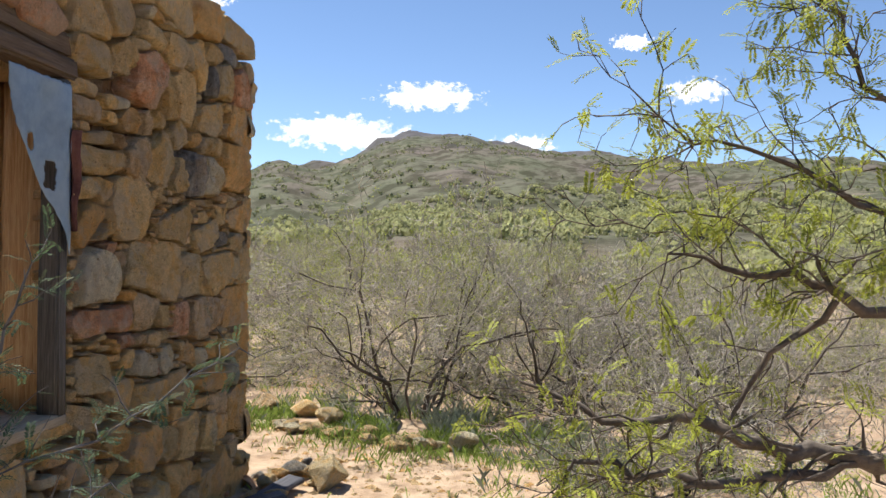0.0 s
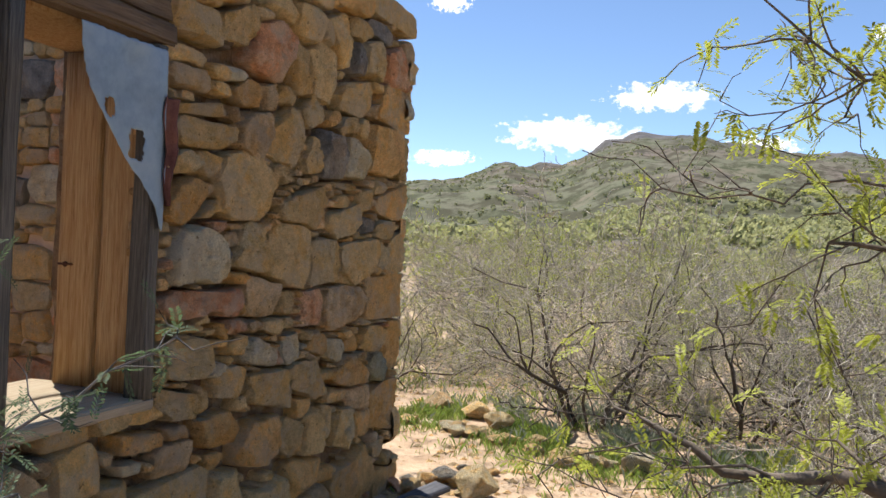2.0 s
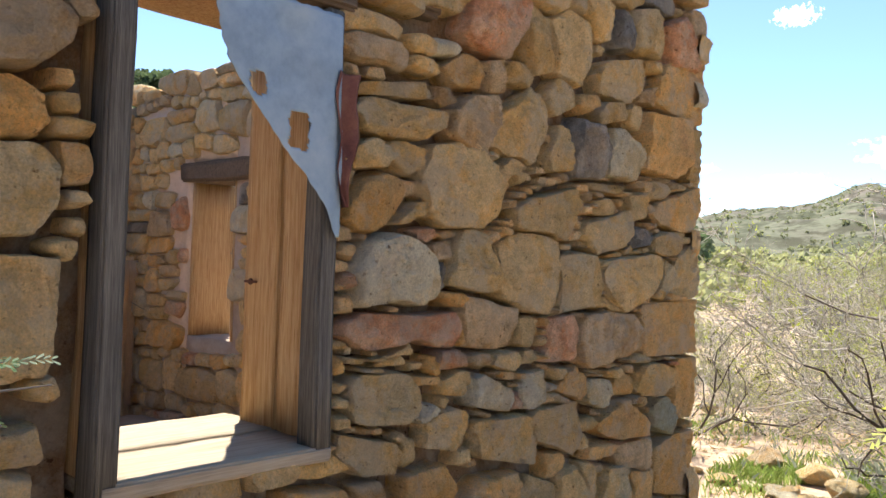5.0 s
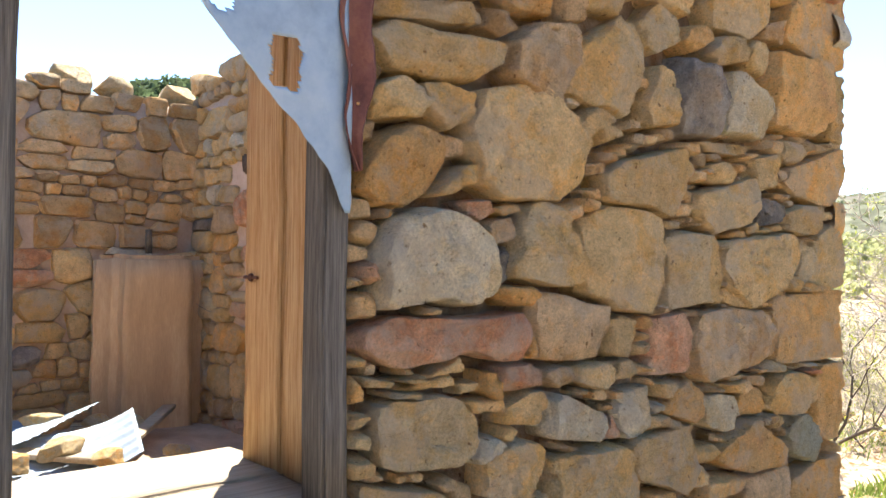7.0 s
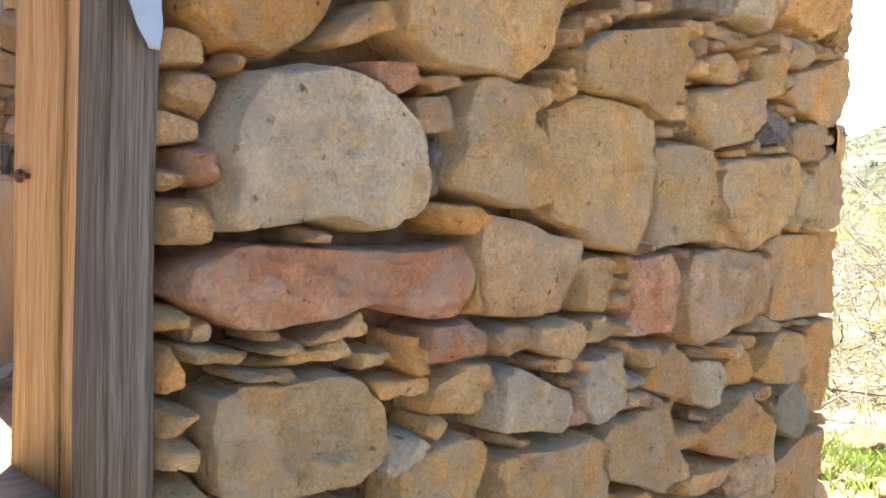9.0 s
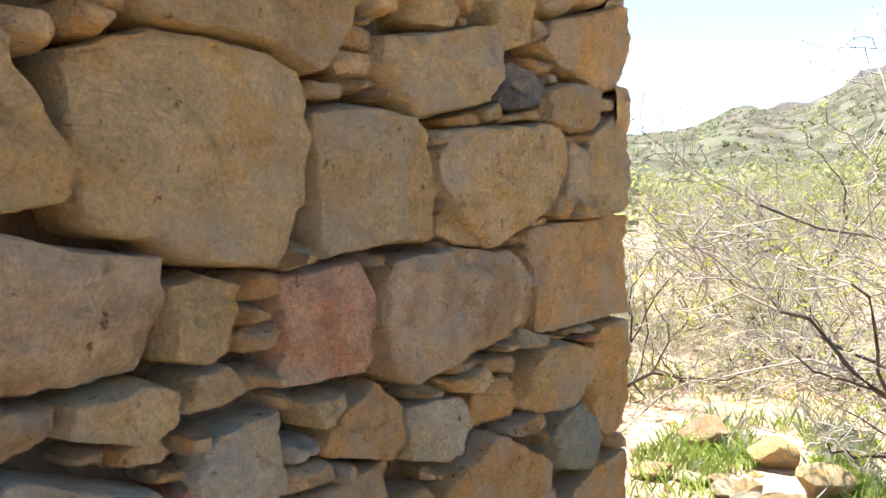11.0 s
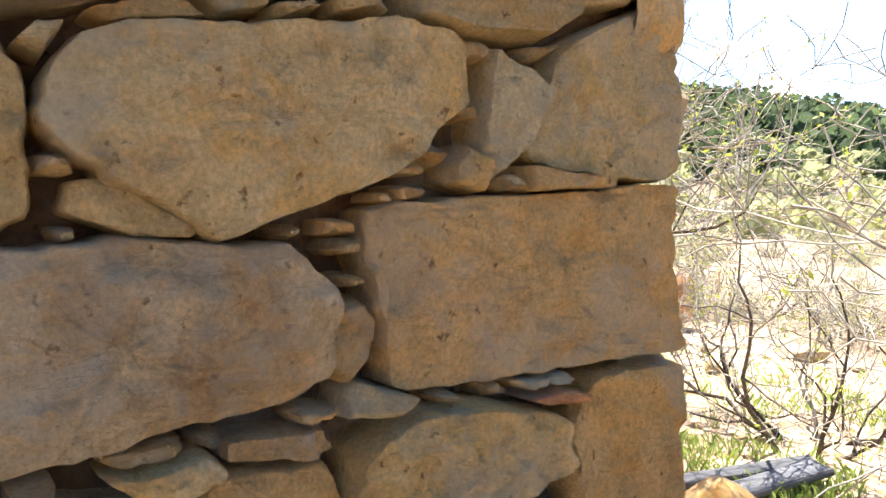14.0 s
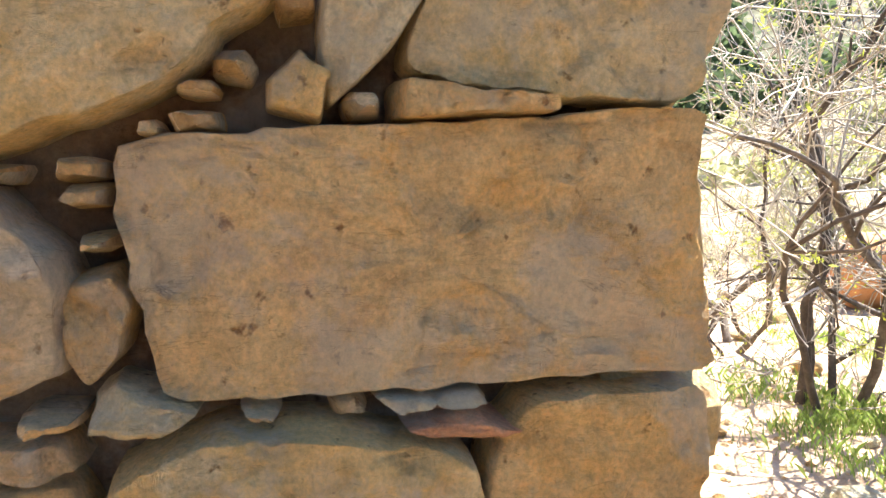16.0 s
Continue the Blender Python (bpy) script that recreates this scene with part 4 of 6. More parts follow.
lay("pale", [
    (2.004, 1.514, 0.160, 0.204, 3.6), (3.391, 1.410, 0.252, 0.206, 3.6), (4.376, 1.478, 0.080, 0.038, 3.6),
    (4.748, 1.376, 0.126, 0.171, 3.6), (3.321, 2.014, 0.183, 0.121, 3.6),
])
lay("sage", [
    (4.793, 0.736, 0.268, 0.186, 3.6),
])

for z, h in ((0.30, 0.40), (0.06, 0.2)):
    lay("ochre", [(4.92, z, 0.33, h, 9.0)])
# a stone that a hewn one has taken the room of is left out
ring = np.stack([np.cos(np.arange(16) * math.pi / 8), np.sin(np.arange(16) * math.pi / 8)], 1) * 0.42
free = []
for k, r in enumerate(placed):
    x, y = np.append(r[0] + ring[:, 0] * r[2], r[0]), np.append(r[1] + ring[:, 1] * r[3], r[1])
    taken = np.zeros(17, bool)
    for h in placed[:HEWN]:
        taken |= inside(h[5], x, y)
    crowded = 4.05 < r[0] < 5.0 and 0.97 < r[1] < 1.52
    if k < HEWN or taken.sum() < 5 and not crowded:
        free.append(k)
placed, kinds = [placed[k] for k in free], [kinds[k] for k in free]
extra = fill(placed, 1.75, 5.06, 0.0, 2.8, (0.24, 0.18, 0.13, 0.095, 0.07, 0.05, 0.035), 600, rngw,
             holes=[(2.13, 2.82, 0.86, 2.2), (2.7, 3.2, 2.06, 2.17), (4.05, 5.0, 0.97, 1.52)], top=wall_top)
extra += fill(placed + extra, 2.80, 3.05, 0.88, 2.05, (0.06, 0.045, 0.034, 0.025), 260, rngw)
extra += fill(placed + extra, 3.4, 5.04, 0.75, 1.9, (0.045, 0.032, 0.024), 700, rngw, holes=[(4.05, 5.0, 0.97, 1.52)])
extra += fill(placed + extra, 3.9, 5.04, 0.9, 1.6, (0.024, 0.017), 500, rngw, aspect=(1.3, 3.2))
back_part = fill([], -1.5, 1.75, 0.0, 2.8, (0.24, 0.18, 0.12, 0.08), 250, rngw, top=wall_top)
extra = extra[:145 + 600] + back_part
placed += extra
kinds += pick(rngw, len(extra))
lay_face(wall, placed, kinds, (X0, 0, 0), (0, 1, 0), (1, 0, 0), rngw, K=56, rings=16)


def plain_wall(name, label, origin, along, out, length, height, core, holes, seed, K=22):
    """A farther wall of the house: mud core and packed stones on the face that is seen."""
    rng = np.random.default_rng(seed)
    w = tagged(empty(name), label, "wall", kind="structure")
    for c in core:
        part("core", box_bm(*c, 0.0, 0.012, 8), MUDWALL, w, "mud mortar behind the stones", True)

    def crest(u):
        return height + 0.10 * noise.noise(Vector((u * 1.7, seed, 2))) + 0.05 * noise.noise(Vector((u * 6, seed, 2)))

    rows, v = [], 0.0
    while v < height + 0.1:
        ch = float(rng.choice([0.09, 0.13, 0.17, 0.21, 0.25]))
        u = -rng.uniform(0, 0.1)
        while u < length:
            cw = ch * rng.uniform(0.7, 2.0) + 0.03
            lift = 0.10 * noise.noise(Vector((u * 1.9, v * 0.7, seed))) + rng.uniform(-0.02, 0.02)
            split = 2 if ch > 0.16 and rng.random() < 0.3 else 1
            for k in range(split):
                h = ch / split
                r = [u + cw / 2, v + lift + h * (k + 0.5), cw * rng.uniform(0.95, 1.15), h * rng.uniform(0.9, 1.25), 2.8]
                blocked = any(a0 - r[2] * 0.4 < r[0] < a1 + r[2] * 0.4 and b0 - r[3] * 0.4 < r[1] < b1 + r[3] * 0.4 for a0, a1, b0, b1 in holes)
                if not blocked and r[1] + r[3] * 0.3 < crest(r[0]) and r[0] < length + 0.02:
                    rows.append(r)
            u += cw
        v += ch
    lay_face(w, rows, pick(rng, len(rows)), origin, along, out, rng, K=K, bulge=(0.08, 0.03))
    return w


# the far long wall, the gable wall with its window, and the outer side of the gable
plain_wall("wall_west", "ruined interior wall of rough tan sandstone rubble", (-6.2, -1.5, 0), (0, 1, 0), (1, 0, 0), 6.1, 2.60,
           [(-6.65, -6.215, -1.5, 5.05, -0.1, 2.5)], (), 11)
OP = (-5.30, -4.72, 0.80, 1.93)
plain_wall("wall_north", "ruined gable wall of tan sandstone with a small window opening", (-6.2, 4.62, 0), (1, 0, 0), (0, -1, 0), 4.2, 2.78,
           [(-6.2, OP[0], 4.635, 5.04, -0.1, 2.66), (OP[1], -1.99, 4.635, 5.04, -0.1, 2.66), (OP[0], OP[1], 4.635, 5.04, -0.1, OP[2]), (OP[0], OP[1], 4.635, 5.04, 2.1, 2.66)],
           [(OP[0] + 6.2, OP[1] + 6.2, OP[2], OP[3] + 0.17), (OP[0] + 6.2 - 0.1, 6.2 - 4.44, OP[3], OP[3] + 0.17)], 12)
plain_wall("wall_gable_outside", "outer face of the gable in rough tan sandstone", (-1.56, 5.05, 0), (-1, 0, 0), (0, 1, 0), 4.6, 2.7, (),
           [(-1.56 - OP[1], -1.56 - OP[0], OP[2], OP[3] + 0.17)], 13, 18)
plain_wall("wall_south", "ruined gable wall of rough tan sandstone", (-6.2, -1.5, 0), (1, 0, 0), (0, 1, 0), 4.2, 2.6,
           [(-6.2, -1.99, -1.95, -1.53, -0.1, 2.5)], (), 14, 14)

# ---- the window of the east wall ----
window = tagged(empty("window_1", (X0, 2.5, 0.9)), "weathered wooden window frame without glass", "window", kind="structure")


def board(name, x0, x1, y0, y1, z0, z1, material, parent, label="", bevel=0.004, wear=0.004):
    """A worn plank; it keeps its world place under the parent."""
    ob = part(name, box_bm(x0, x1, y0, y1, z0, z1, bevel, wear, 5), material, parent, label, True)
    if parent:
        ob.location = -parent.location
    return ob


board("jamb_board", -1.90, -1.728, 2.80, 2.835, 0.90, 2.06, WOOD, window, "orange-brown pine jamb board")
board("jamb_board", -1.722, -1.555, 2.80, 2.84, 0.90, 2.06, WOOD, window, "orange-brown pine jamb board")
board("post", -1.552, -1.475, 2.742, 2.80, 0.88, 2.07, GREYWOOD, window, "cracked grey weathered post", 0.006, 0.007)
board("post", -1.56, -1.475, 2.155, 2.212, 0.86, 2.07, GREYWOOD, window, "cracked grey weathered post", 0.006, 0.007)
board("jamb_board", -1.95, -1.565, 2.165, 2.195, 0.90, 2.06, WOOD, window, "orange-brown pine jamb board")
board("head_board", -1.90, -1.56, 2.20, 2.80, 2.062, 2.09, WOOD, window, "pine head board")
board("sill_board", -2.02, -1.735, 2.18, 2.83, 0.868, 0.906, SILLWOOD, window, "sun-bleached sill board", 0.005, 0.004)
board("sill_board", -1.73, -1.47, 2.17, 2.80, 0.862, 0.902, SILLWOOD, window, "sun-bleached sill board", 0.005, 0.004)
bm = bmesh.new()
bmesh.ops.create_cone(bm, cap_ends=True, segments=8, radius1=0.004, radius2=0.004, depth=0.06, matrix=pose(-1.86, 2.795, 1.325, 0, 90, 0))
bmesh.ops.create_cone(bm, cap_ends=True, segments=8, radius1=0.010, radius2=0.009, depth=0.006, matrix=pose(-1.86, 2.794, 1.325, 90, 0, 0))
nail = part("nail", bm, IRON, window, "rusty bent nail")
nail.location = -window.location

lintel = tagged(empty("lintel", (X0, 2.5, 2.1)), "dark weathered timber lintel over the window", "lintel", kind="structure")
board("beam", -1.58, -1.47, 1.75, 2.84, 2.075, 2.15, LINTEL, lintel, "", 0.01, 0.012)
board("beam", -1.66, -1.50, 1.70, 3.22, 2.155, 2.25, LINTEL, lintel, "cracked dark beam", 0.014, 0.016)
board("beam", -1.96, -1.67, 1.80, 3.15, 2.095, 2.23, LINTEL, lintel, "", 0.014, 0.016)
north_lintel = tagged(empty("lintel", (-4.9, 4.7, 2.0)), "grey weathered timber lintel in the gable", "lintel", kind="structure")
board("beam", -5.42, -4.44, 4.59, 4.98, 1.94, 2.09, LINTEL, north_lintel, "", 0.014, 0.016)
window2 = tagged(empty("window_2", (-5.0, 4.8, 0.8)), "bare wooden frame of the gable window", "window", kind="structure")
board("jamb_board", OP[0], OP[0] + 0.035, 4.64, 4.98, 0.80, 1.94, WOOD, window2)
board("jamb_board", OP[1] - 0.035, OP[1], 4.64, 4.98, 0.80, 1.94, WOOD, window2)


def torn_sheet():
    """The torn galvanised sheet nailed over the window's corner: a tapering rag with two holes and soft folds."""
    rows, cols = 90, 46
    V, F, ok = [], [], {}
    vs = [2.045, 1.97, 1.87, 1.81, 1.73, 1.62, 1.53, 1.458]
    left = [2.382, 2.392, 2.418, 2.462, 2.555, 2.665, 2.738, 2.775]
    for i in range(rows + 1):
        v = 2.045 - 0.587 * i / rows
        a = np.interp(-v, [-k for k in vs], left) + 0.006 * noise.noise(Vector((v * 38, 0, 2)))
        b = 2.782 + 0.004 * noise.noise(Vector((v * 30, 5, 2))) + (0.012 if v < 1.75 else 0)
        for j in range(cols + 1):
            u = a + (b - a) * j / cols
            top = 0.012 * (u - 2.4) if i == 0 else 0
            x = X0 + 0.048 + 0.010 * math.sin((u - 2.4) * 24) * min(1, i / 12) + 0.03 * (2.78 - u) + 0.006 * noise.noise(Vector((u * 9, v * 9, 1)))
            V.append((x, u, v + top + (0.006 * noise.noise(Vector((u * 40, 0, 0))) if i == 0 else 0)))
            d1 = math.hypot((u - 2.515) / 0.022, (v - 1.822) / 0.026) + 0.4 * noise.noise(Vector((u * 60, v * 60, 3)))
            d2 = max(abs(u - 2.648) / 0.021, abs(v - 1.725) / 0.042) + 0.3 * noise.noise(Vector((u * 60, v * 60, 8)))
            ok[i, j] = d1 > 1 and d2 > 1
    for i in range(rows):
        for j in range(cols):
            if ok[i, j] and ok[i + 1, j] and ok[i, j + 1] and ok[i + 1, j + 1]:
                k = i * (cols + 1) + j
                F.append((k, k + cols + 1, k + cols + 2, k + 1))
    root = tagged(empty("metal_sheet", (X0 + 0.05, 2.6, 2.04)), "torn galvanised metal sheet nailed over the window corner", "metal sheet")
    ob = link_mesh("sheet", V, F, TIN, root)
    ob.location = -root.location
    mod = ob.modifiers.new("thickness", "SOLIDIFY")
    mod.thickness = 0.0015
    V, F = [], []
    for i in range(41):
        v = 1.90 - 0.36 * i / 40
        w = 0.034 * (1 - (i / 40) ** 3) + 0.004
        for j in range(7):
            u = 2.80 + w * (j / 3 - 1) + 0.008 * math.sin(v * 30)
            V.append((X0 + 0.052 + 0.012 * math.cos(j * 1.2) + 0.004 * noise.noise(Vector((u * 30, v * 30, 2))), u, v))
    for i in range(40):
        for j in range(6):
            k = i * 7 + j
            F.append((k, k + 7, k + 8, k + 1))
    strip = link_mesh("rust_strip", V, F, RUST, root, "curled strip of dark red rust")
    strip.location = -root.location
    mod = strip.modifiers.new("thickness", "SOLIDIFY")
    mod.thickness = 0.002
    return root


torn_sheet()


# ---- inside the ruin ----
def fireplace():
    bm = bmesh.new()
    bmesh.ops.create_cube(bm, size=1)
    for v in bm.verts:
        v.co = Vector((-6.22 if v.co.x < 0 else -5.87, 3.80 if v.co.y < 0 else 4.60, -0.05 if v.co.z < 0 else 1.37))
    bmesh.ops.bevel(bm, geom=[e for e in bm.edges if abs(e.verts[0].co.z - e.verts[1].co.z) > 0.5], offset=0.15, segments=5, affect="EDGES")
    bmesh.ops.bevel(bm, geom=[e for e in bm.edges if min(v.co.z for v in e.verts) > 1.3], offset=0.03, segments=2, affect="EDGES")
    bmesh.ops.subdivide_edges(bm, edges=bm.edges[:], cuts=9, use_grid_fill=True)
    for v in bm.verts:
        v.co += noise.noise_vector(v.co * 3.1) * 0.022 + noise.noise_vector(v.co * 11) * 0.006
    root = tagged(empty("mud_hearth", (-6.0, 4.2, 0)), "smooth brown mud-plastered hearth against the far wall", "hearth")
    ob = part("body", bm, MUD, root, "", True)
    ob.location = -root.location
    bm = bmesh.new()
    bmesh.ops.create_cone(bm, cap_ends=True, segments=14, radius1=0.025, radius2=0.022, depth=0.17, matrix=pose(-5.98, 4.16, 1.47, 3, 4, 0))
    p = part("pipe_stub", bm, GREYWOOD, root, "grey pipe stub", True)
    p.location = -root.location


fireplace()


def rock_mesh(seed, flat=0.8, sub=4):
    """One loose boulder about 1 m across: broken planes, chipped edges."""
    bm = bmesh.new()
    bmesh.ops.create_icosphere(bm, subdivisions=sub, radius=0.5)
    rng = np.random.default_rng(seed)
    cuts = [(Vector(rng.normal(size=3)).normalized(), rng.uniform(0.22, 0.38)) for _ in range(11)]
    for v in bm.verts:
        for nrm, d in cuts:
            k = v.co.dot(nrm)
            if k > d:
                v.co -= nrm * (k - d)
        v.co += noise.noise_vector(v.co * 5 + Vector((seed, 0, 0))) * 0.018
        v.co.z *= flat
    me = bpy.data.meshes.new("rock")
    bm.to_mesh(me)
    bm.free()
    me.polygons.foreach_set("use_smooth", [True] * len(me.polygons))
    me.set_sharp_from_angle(angle=radians(22))
    return me


ROCKS = {}


def rock(kind, seed, x, y, sx, sy, sz, turn, label, group="", z=None):
    key = (kind, seed % 6)
    if key not in ROCKS:
        ROCKS[key] = rock_mesh(seed % 6 + 3)
        ROCKS[key].materials.append(STONE[kind])
    ob = new("rock", ROCKS[key])
    base = terrain(x, y) if z is None else z
    ob.matrix_basis = pose(x, y, base + sz * 0.24, 0, 0, turn) @ Matrix.Diagonal((sx, sy, sz, 1))
    return tagged(ob, label, "rock", group)


# capstones loose on the top of the far wall
for y, w, h in ((2.6, 0.36, 0.30), (3.1, 0.30, 0.24), (3.68, 0.42, 0.44), (4.0, 0.32, 0.30), (4.48, 0.40, 0.36)):
    rock("pale", int(y * 7), -6.38, y, 0.36, w, h, 8 * y, "large pale capstone loose on the ruined wall", "capstones", z=2.52)


# boulders and stones along the sandy track
rock("pale", 1, -0.98, 5.02, 0.34, 0.30, 0.36, 20, "pale sandstone boulder beside the sandy track")
rock("grey", 2, -0.16, 6.10, 0.32, 0.20, 0.24, 30, "grey-white stone beside the sandy track")
rock("brown", 3, -1.98, 7.35, 0.32, 0.28, 0.30, 70, "dark brown stone in the grass")
rock("tan", 4, -1.62, 7.15, 0.30, 0.26, 0.24, 10, "tan stone in the grass")
rock("pale", 5, -1.32, 6.85, 0.30, 0.26, 0.24, 50, "tan stone in the grass")
rock("tan", 0, -0.62, 6.05, 0.26, 0.16, 0.15, 5, "flat sandstone at the edge of the track")
rngr = np.random.default_rng(3)
for k in range(26):
    t = k / 25
    x, y = -1.95 + 1.75 * t + rngr.uniform(-0.09, 0.09), 6.75 - 0.62 * t + rngr.uniform(-0.12, 0.12)
    s = rngr.uniform(0.08, 0.2)
    rock(str(rngr.choice(["pale", "tan", "grey", "tan"])), int(rngr.integers(6)), x, y, s * 1.3, s, s * 0.8, rngr.uniform(0, 360),
         "small pale stone edging the track", "stones edging the track")
for k in range(16):
    x, y = rngr.uniform(-1.48, -0.95), rngr.uniform(4.55, 5.6)
    s = rngr.uniform(0.07, 0.2)
    rock(str(rngr.choice(["pale", "tan", "ochre", "slate"])), int(rngr.integers(6)), x, y, s * 1.4, s, s * 0.9, rngr.uniform(0, 360),
         "fallen sandstone lump at the wall's foot", "fallen stones at the corner")
for k in range(34):
    x, y = rngr.uniform(-7.5, -2.2), rngr.uniform(5.8, 10)
    s = rngr.uniform(0.06, 0.24)
    rock(str(rngr.choice(["pale", "tan", "ochre", "grey", "brown"])), int(rngr.integers(6)), x, y, s * 1.4, s, s * 0.8, rngr.uniform(0, 360),
         "loose sandstone lying on the sandy yard", "stones of the yard")
rock("ochre", 4, -2.62, 6.45, 0.40, 0.26, 0.34, 40, "orange sandstone block in the grass")
# fallen boards at the corner
for x, y, a, w, ln in ((-1.25, 4.75, 65, 0.12, 0.5), (-1.32, 4.5, 40, 0.10, 0.45), (-2.75, 6.85, 75, 0.13, 0.8), (-2.9, 7.0, 60, 0.11, 0.7)):
    ob = part("charred_plank", box_bm(-ln / 2, ln / 2, -w / 2, w / 2, 0, 0.03, 0.004, 0.006, 3), CHAR, smooth=True)
    ob.matrix_basis = pose(x, y, terrain(x, y) + 0.03, 4, -6, a)
    tagged(ob, "grey charred plank lying on the stones", "plank", "fallen planks")


# debris on the floor of the ruin
def debris_heap():
    V, F, n = [], [], 40
    for i in range(n + 1):
        for j in range(n + 1):
            x, y = -6.2 + 4.15 * i / n, 0.3 + 4.3 * j / n
            d = math.hypot((x + 5.6) / 1.3, (y - 3.0) / 1.7)
            V.append((x, y, 0.03 + 0.20 * math.exp(-d * d) + 0.03 * noise.noise(Vector((x * 2.5, y * 2.5, 2)))))
    for i in range(n):
        for j in range(n):
            k = i * (n + 1) + j
            F.append((k, k + n + 1, k + n + 2, k + 1))
    ob = link_mesh("floor", V, F, DIRT)
    tagged(ob, "bare earth floor of the roofless ruin", "floor", kind="structure")


DIRT = mat("earth_floor", [(0.22, 0.15, 0.10), (0.33, 0.235, 0.16), (0.42, 0.31, 0.22)], 5, bump=0.9, bump_scale=60, rough=0.95)
debris_heap()


def tin_sheet(x, y, z, length, width, turn, tip, curl, label):
    """A corrugated, bent roofing sheet."""
    V, F, nu, nv = [], [], 26, 40
    for i in range(nu + 1):
        a = (i / nu - 0.5) * length
        for j in range(nv + 1):
            b = (j / nv - 0.5) * width
            V.append((a, b, curl * a * a + 0.003 * math.sin(b * 82) + 0.02 * noise.noise(Vector((a * 3, b * 3, x)))))
    for i in range(nu):
        for j in range(nv):
            k = i * (nv + 1) + j
            F.append((k, k + nv + 1, k + nv + 2, k + 1))
    ob = link_mesh("roofing_sheet", V, F, OLDTIN)
    mod = ob.modifiers.new("thickness", "SOLIDIFY")
    mod.thickness = 0.0015
    ob.matrix_basis = pose(x, y, z, tip, -8, turn)
    return tagged(ob, label, "metal sheet", "fallen roofing")


tin_sheet(-5.35, 3.05, 0.33, 0.9, 0.7, 40, 6, 0.25, "bent blue-grey corrugated roofing sheet on the rubble")
tin_sheet(-4.75, 3.32, 0.30, 0.62, 0.42, 75, 24, 0.9, "curled grey roofing sheet on the rubble")
tin_sheet(-5.7, 2.6, 0.36, 0.9, 0.7, 100, -8, 0.3, "bent blue-grey corrugated roofing sheet on the rubble")
tin_sheet(-4.6, 2.75, 0.24, 0.8, 0.6, 15, 5, 0.2, "bent blue-grey corrugated roofing sheet on the rubble")
for x, y, z, ln, w, a, tip in ((-5.1, 3.75, 0.27, 1.5, 0.09, -38, 4), (-4.55, 3.2, 0.22, 1.3, 0.14, 20, -3), (-5.0, 2.8, 0.36, 1.4, 0.13, 55, 5),
                               (-4.2, 2.9, 0.20, 1.2, 0.15, 70, 2), (-4.5, 2.4, 0.25, 1.5, 0.12, -15, 3)):
    ob = part("board", box_bm(-ln / 2, ln / 2, -w / 2, w / 2, -0.014, 0.014, 0.003, 0.005, 4), SILLWOOD, smooth=True)
    ob.matrix_basis = pose(x, y, z, 3, tip, a)
    tagged(ob, "sun-bleached board lying on the rubble", "board", "fallen boards")
for k in range(34):
    x, y = rngr.uniform(-6.0, -3.9), rngr.uniform(1.9, 4.0)
    d = math.hypot((x + 5.6) / 1.3, (y - 3.0) / 1.7)
    s = rngr.uniform(0.08, 0.26)
    rock(str(rngr.choice(["pale", "tan", "ochre", "grey"])), int(rngr.integers(6)), x, y, s * 1.35, s, s * 0.85, rngr.uniform(0, 360),
         "fallen sandstone lump on the rubble heap", "fallen stones inside", 0.04 + 0.22 * math.exp(-d * d))
for x, y, w in ((-4.72, 3.22, 0.24), (-5.05, 3.0, 0.22), (-5.35, 3.3, 0.26), (-4.5, 2.95, 0.2), (-5.5, 2.75, 0.24), (-4.35, 3.35, 0.2)):
    rock("pale" if w > 0.22 else "ochre", int(w * 100), x, y, w * 1.3, w, w * 0.8, x * 90, "sandstone lump lying on the fallen roofing", "fallen stones inside", 0.30)
rock("pale", 2, -5.55, 3.88, 0.42, 0.34, 0.36, 15, "large pale sandstone block before the hearth", z=0.1)


# ---- the tank in the yard ----
def tank():
    root = tagged(empty("boiler_tank", (-6.35, 9.75, 0)), "orange rusted steel tank lying on the sand", "tank")
    prof = [(-0.72, 0.0), (-0.71, 0.10), (-0.67, 0.20), (-0.60, 0.28), (-0.52, 0.315), (-0.50, 0.325), (-0.48, 0.315), (0.48, 0.315), (0.50, 0.325), (0.52, 0.315), (0.60, 0.28), (0.67, 0.20), (0.71, 0.10), (0.72, 0.0)]
    V, F, n = [], [], 32
    for a, r in prof:
        for k in range(n):
            V.append((a, r * math.cos(k * 2 * math.pi / n), 0.31 + r * math.sin(k * 2 * math.pi / n)))
    for i in range(len(prof) - 1):
        for k in range(n):
            F.append((i * n + k, i * n + (k + 1) % n, (i + 1) * n + (k + 1) % n, (i + 1) * n + k))
    link_mesh("shell", V, F, TANK, root)
    bm = bmesh.new()
    bmesh.ops.create_cone(bm, cap_ends=True, segments=16, radius1=0.05, radius2=0.05, depth=0.05, matrix=pose(0.1, 0, 0.64))
    part("flange", bm, IRON, root, "dark iron pipe flange")
    root.rotation_euler = (0, 0, radians(58))
    root.location.z = terrain(-6.35, 9.75)


tank()


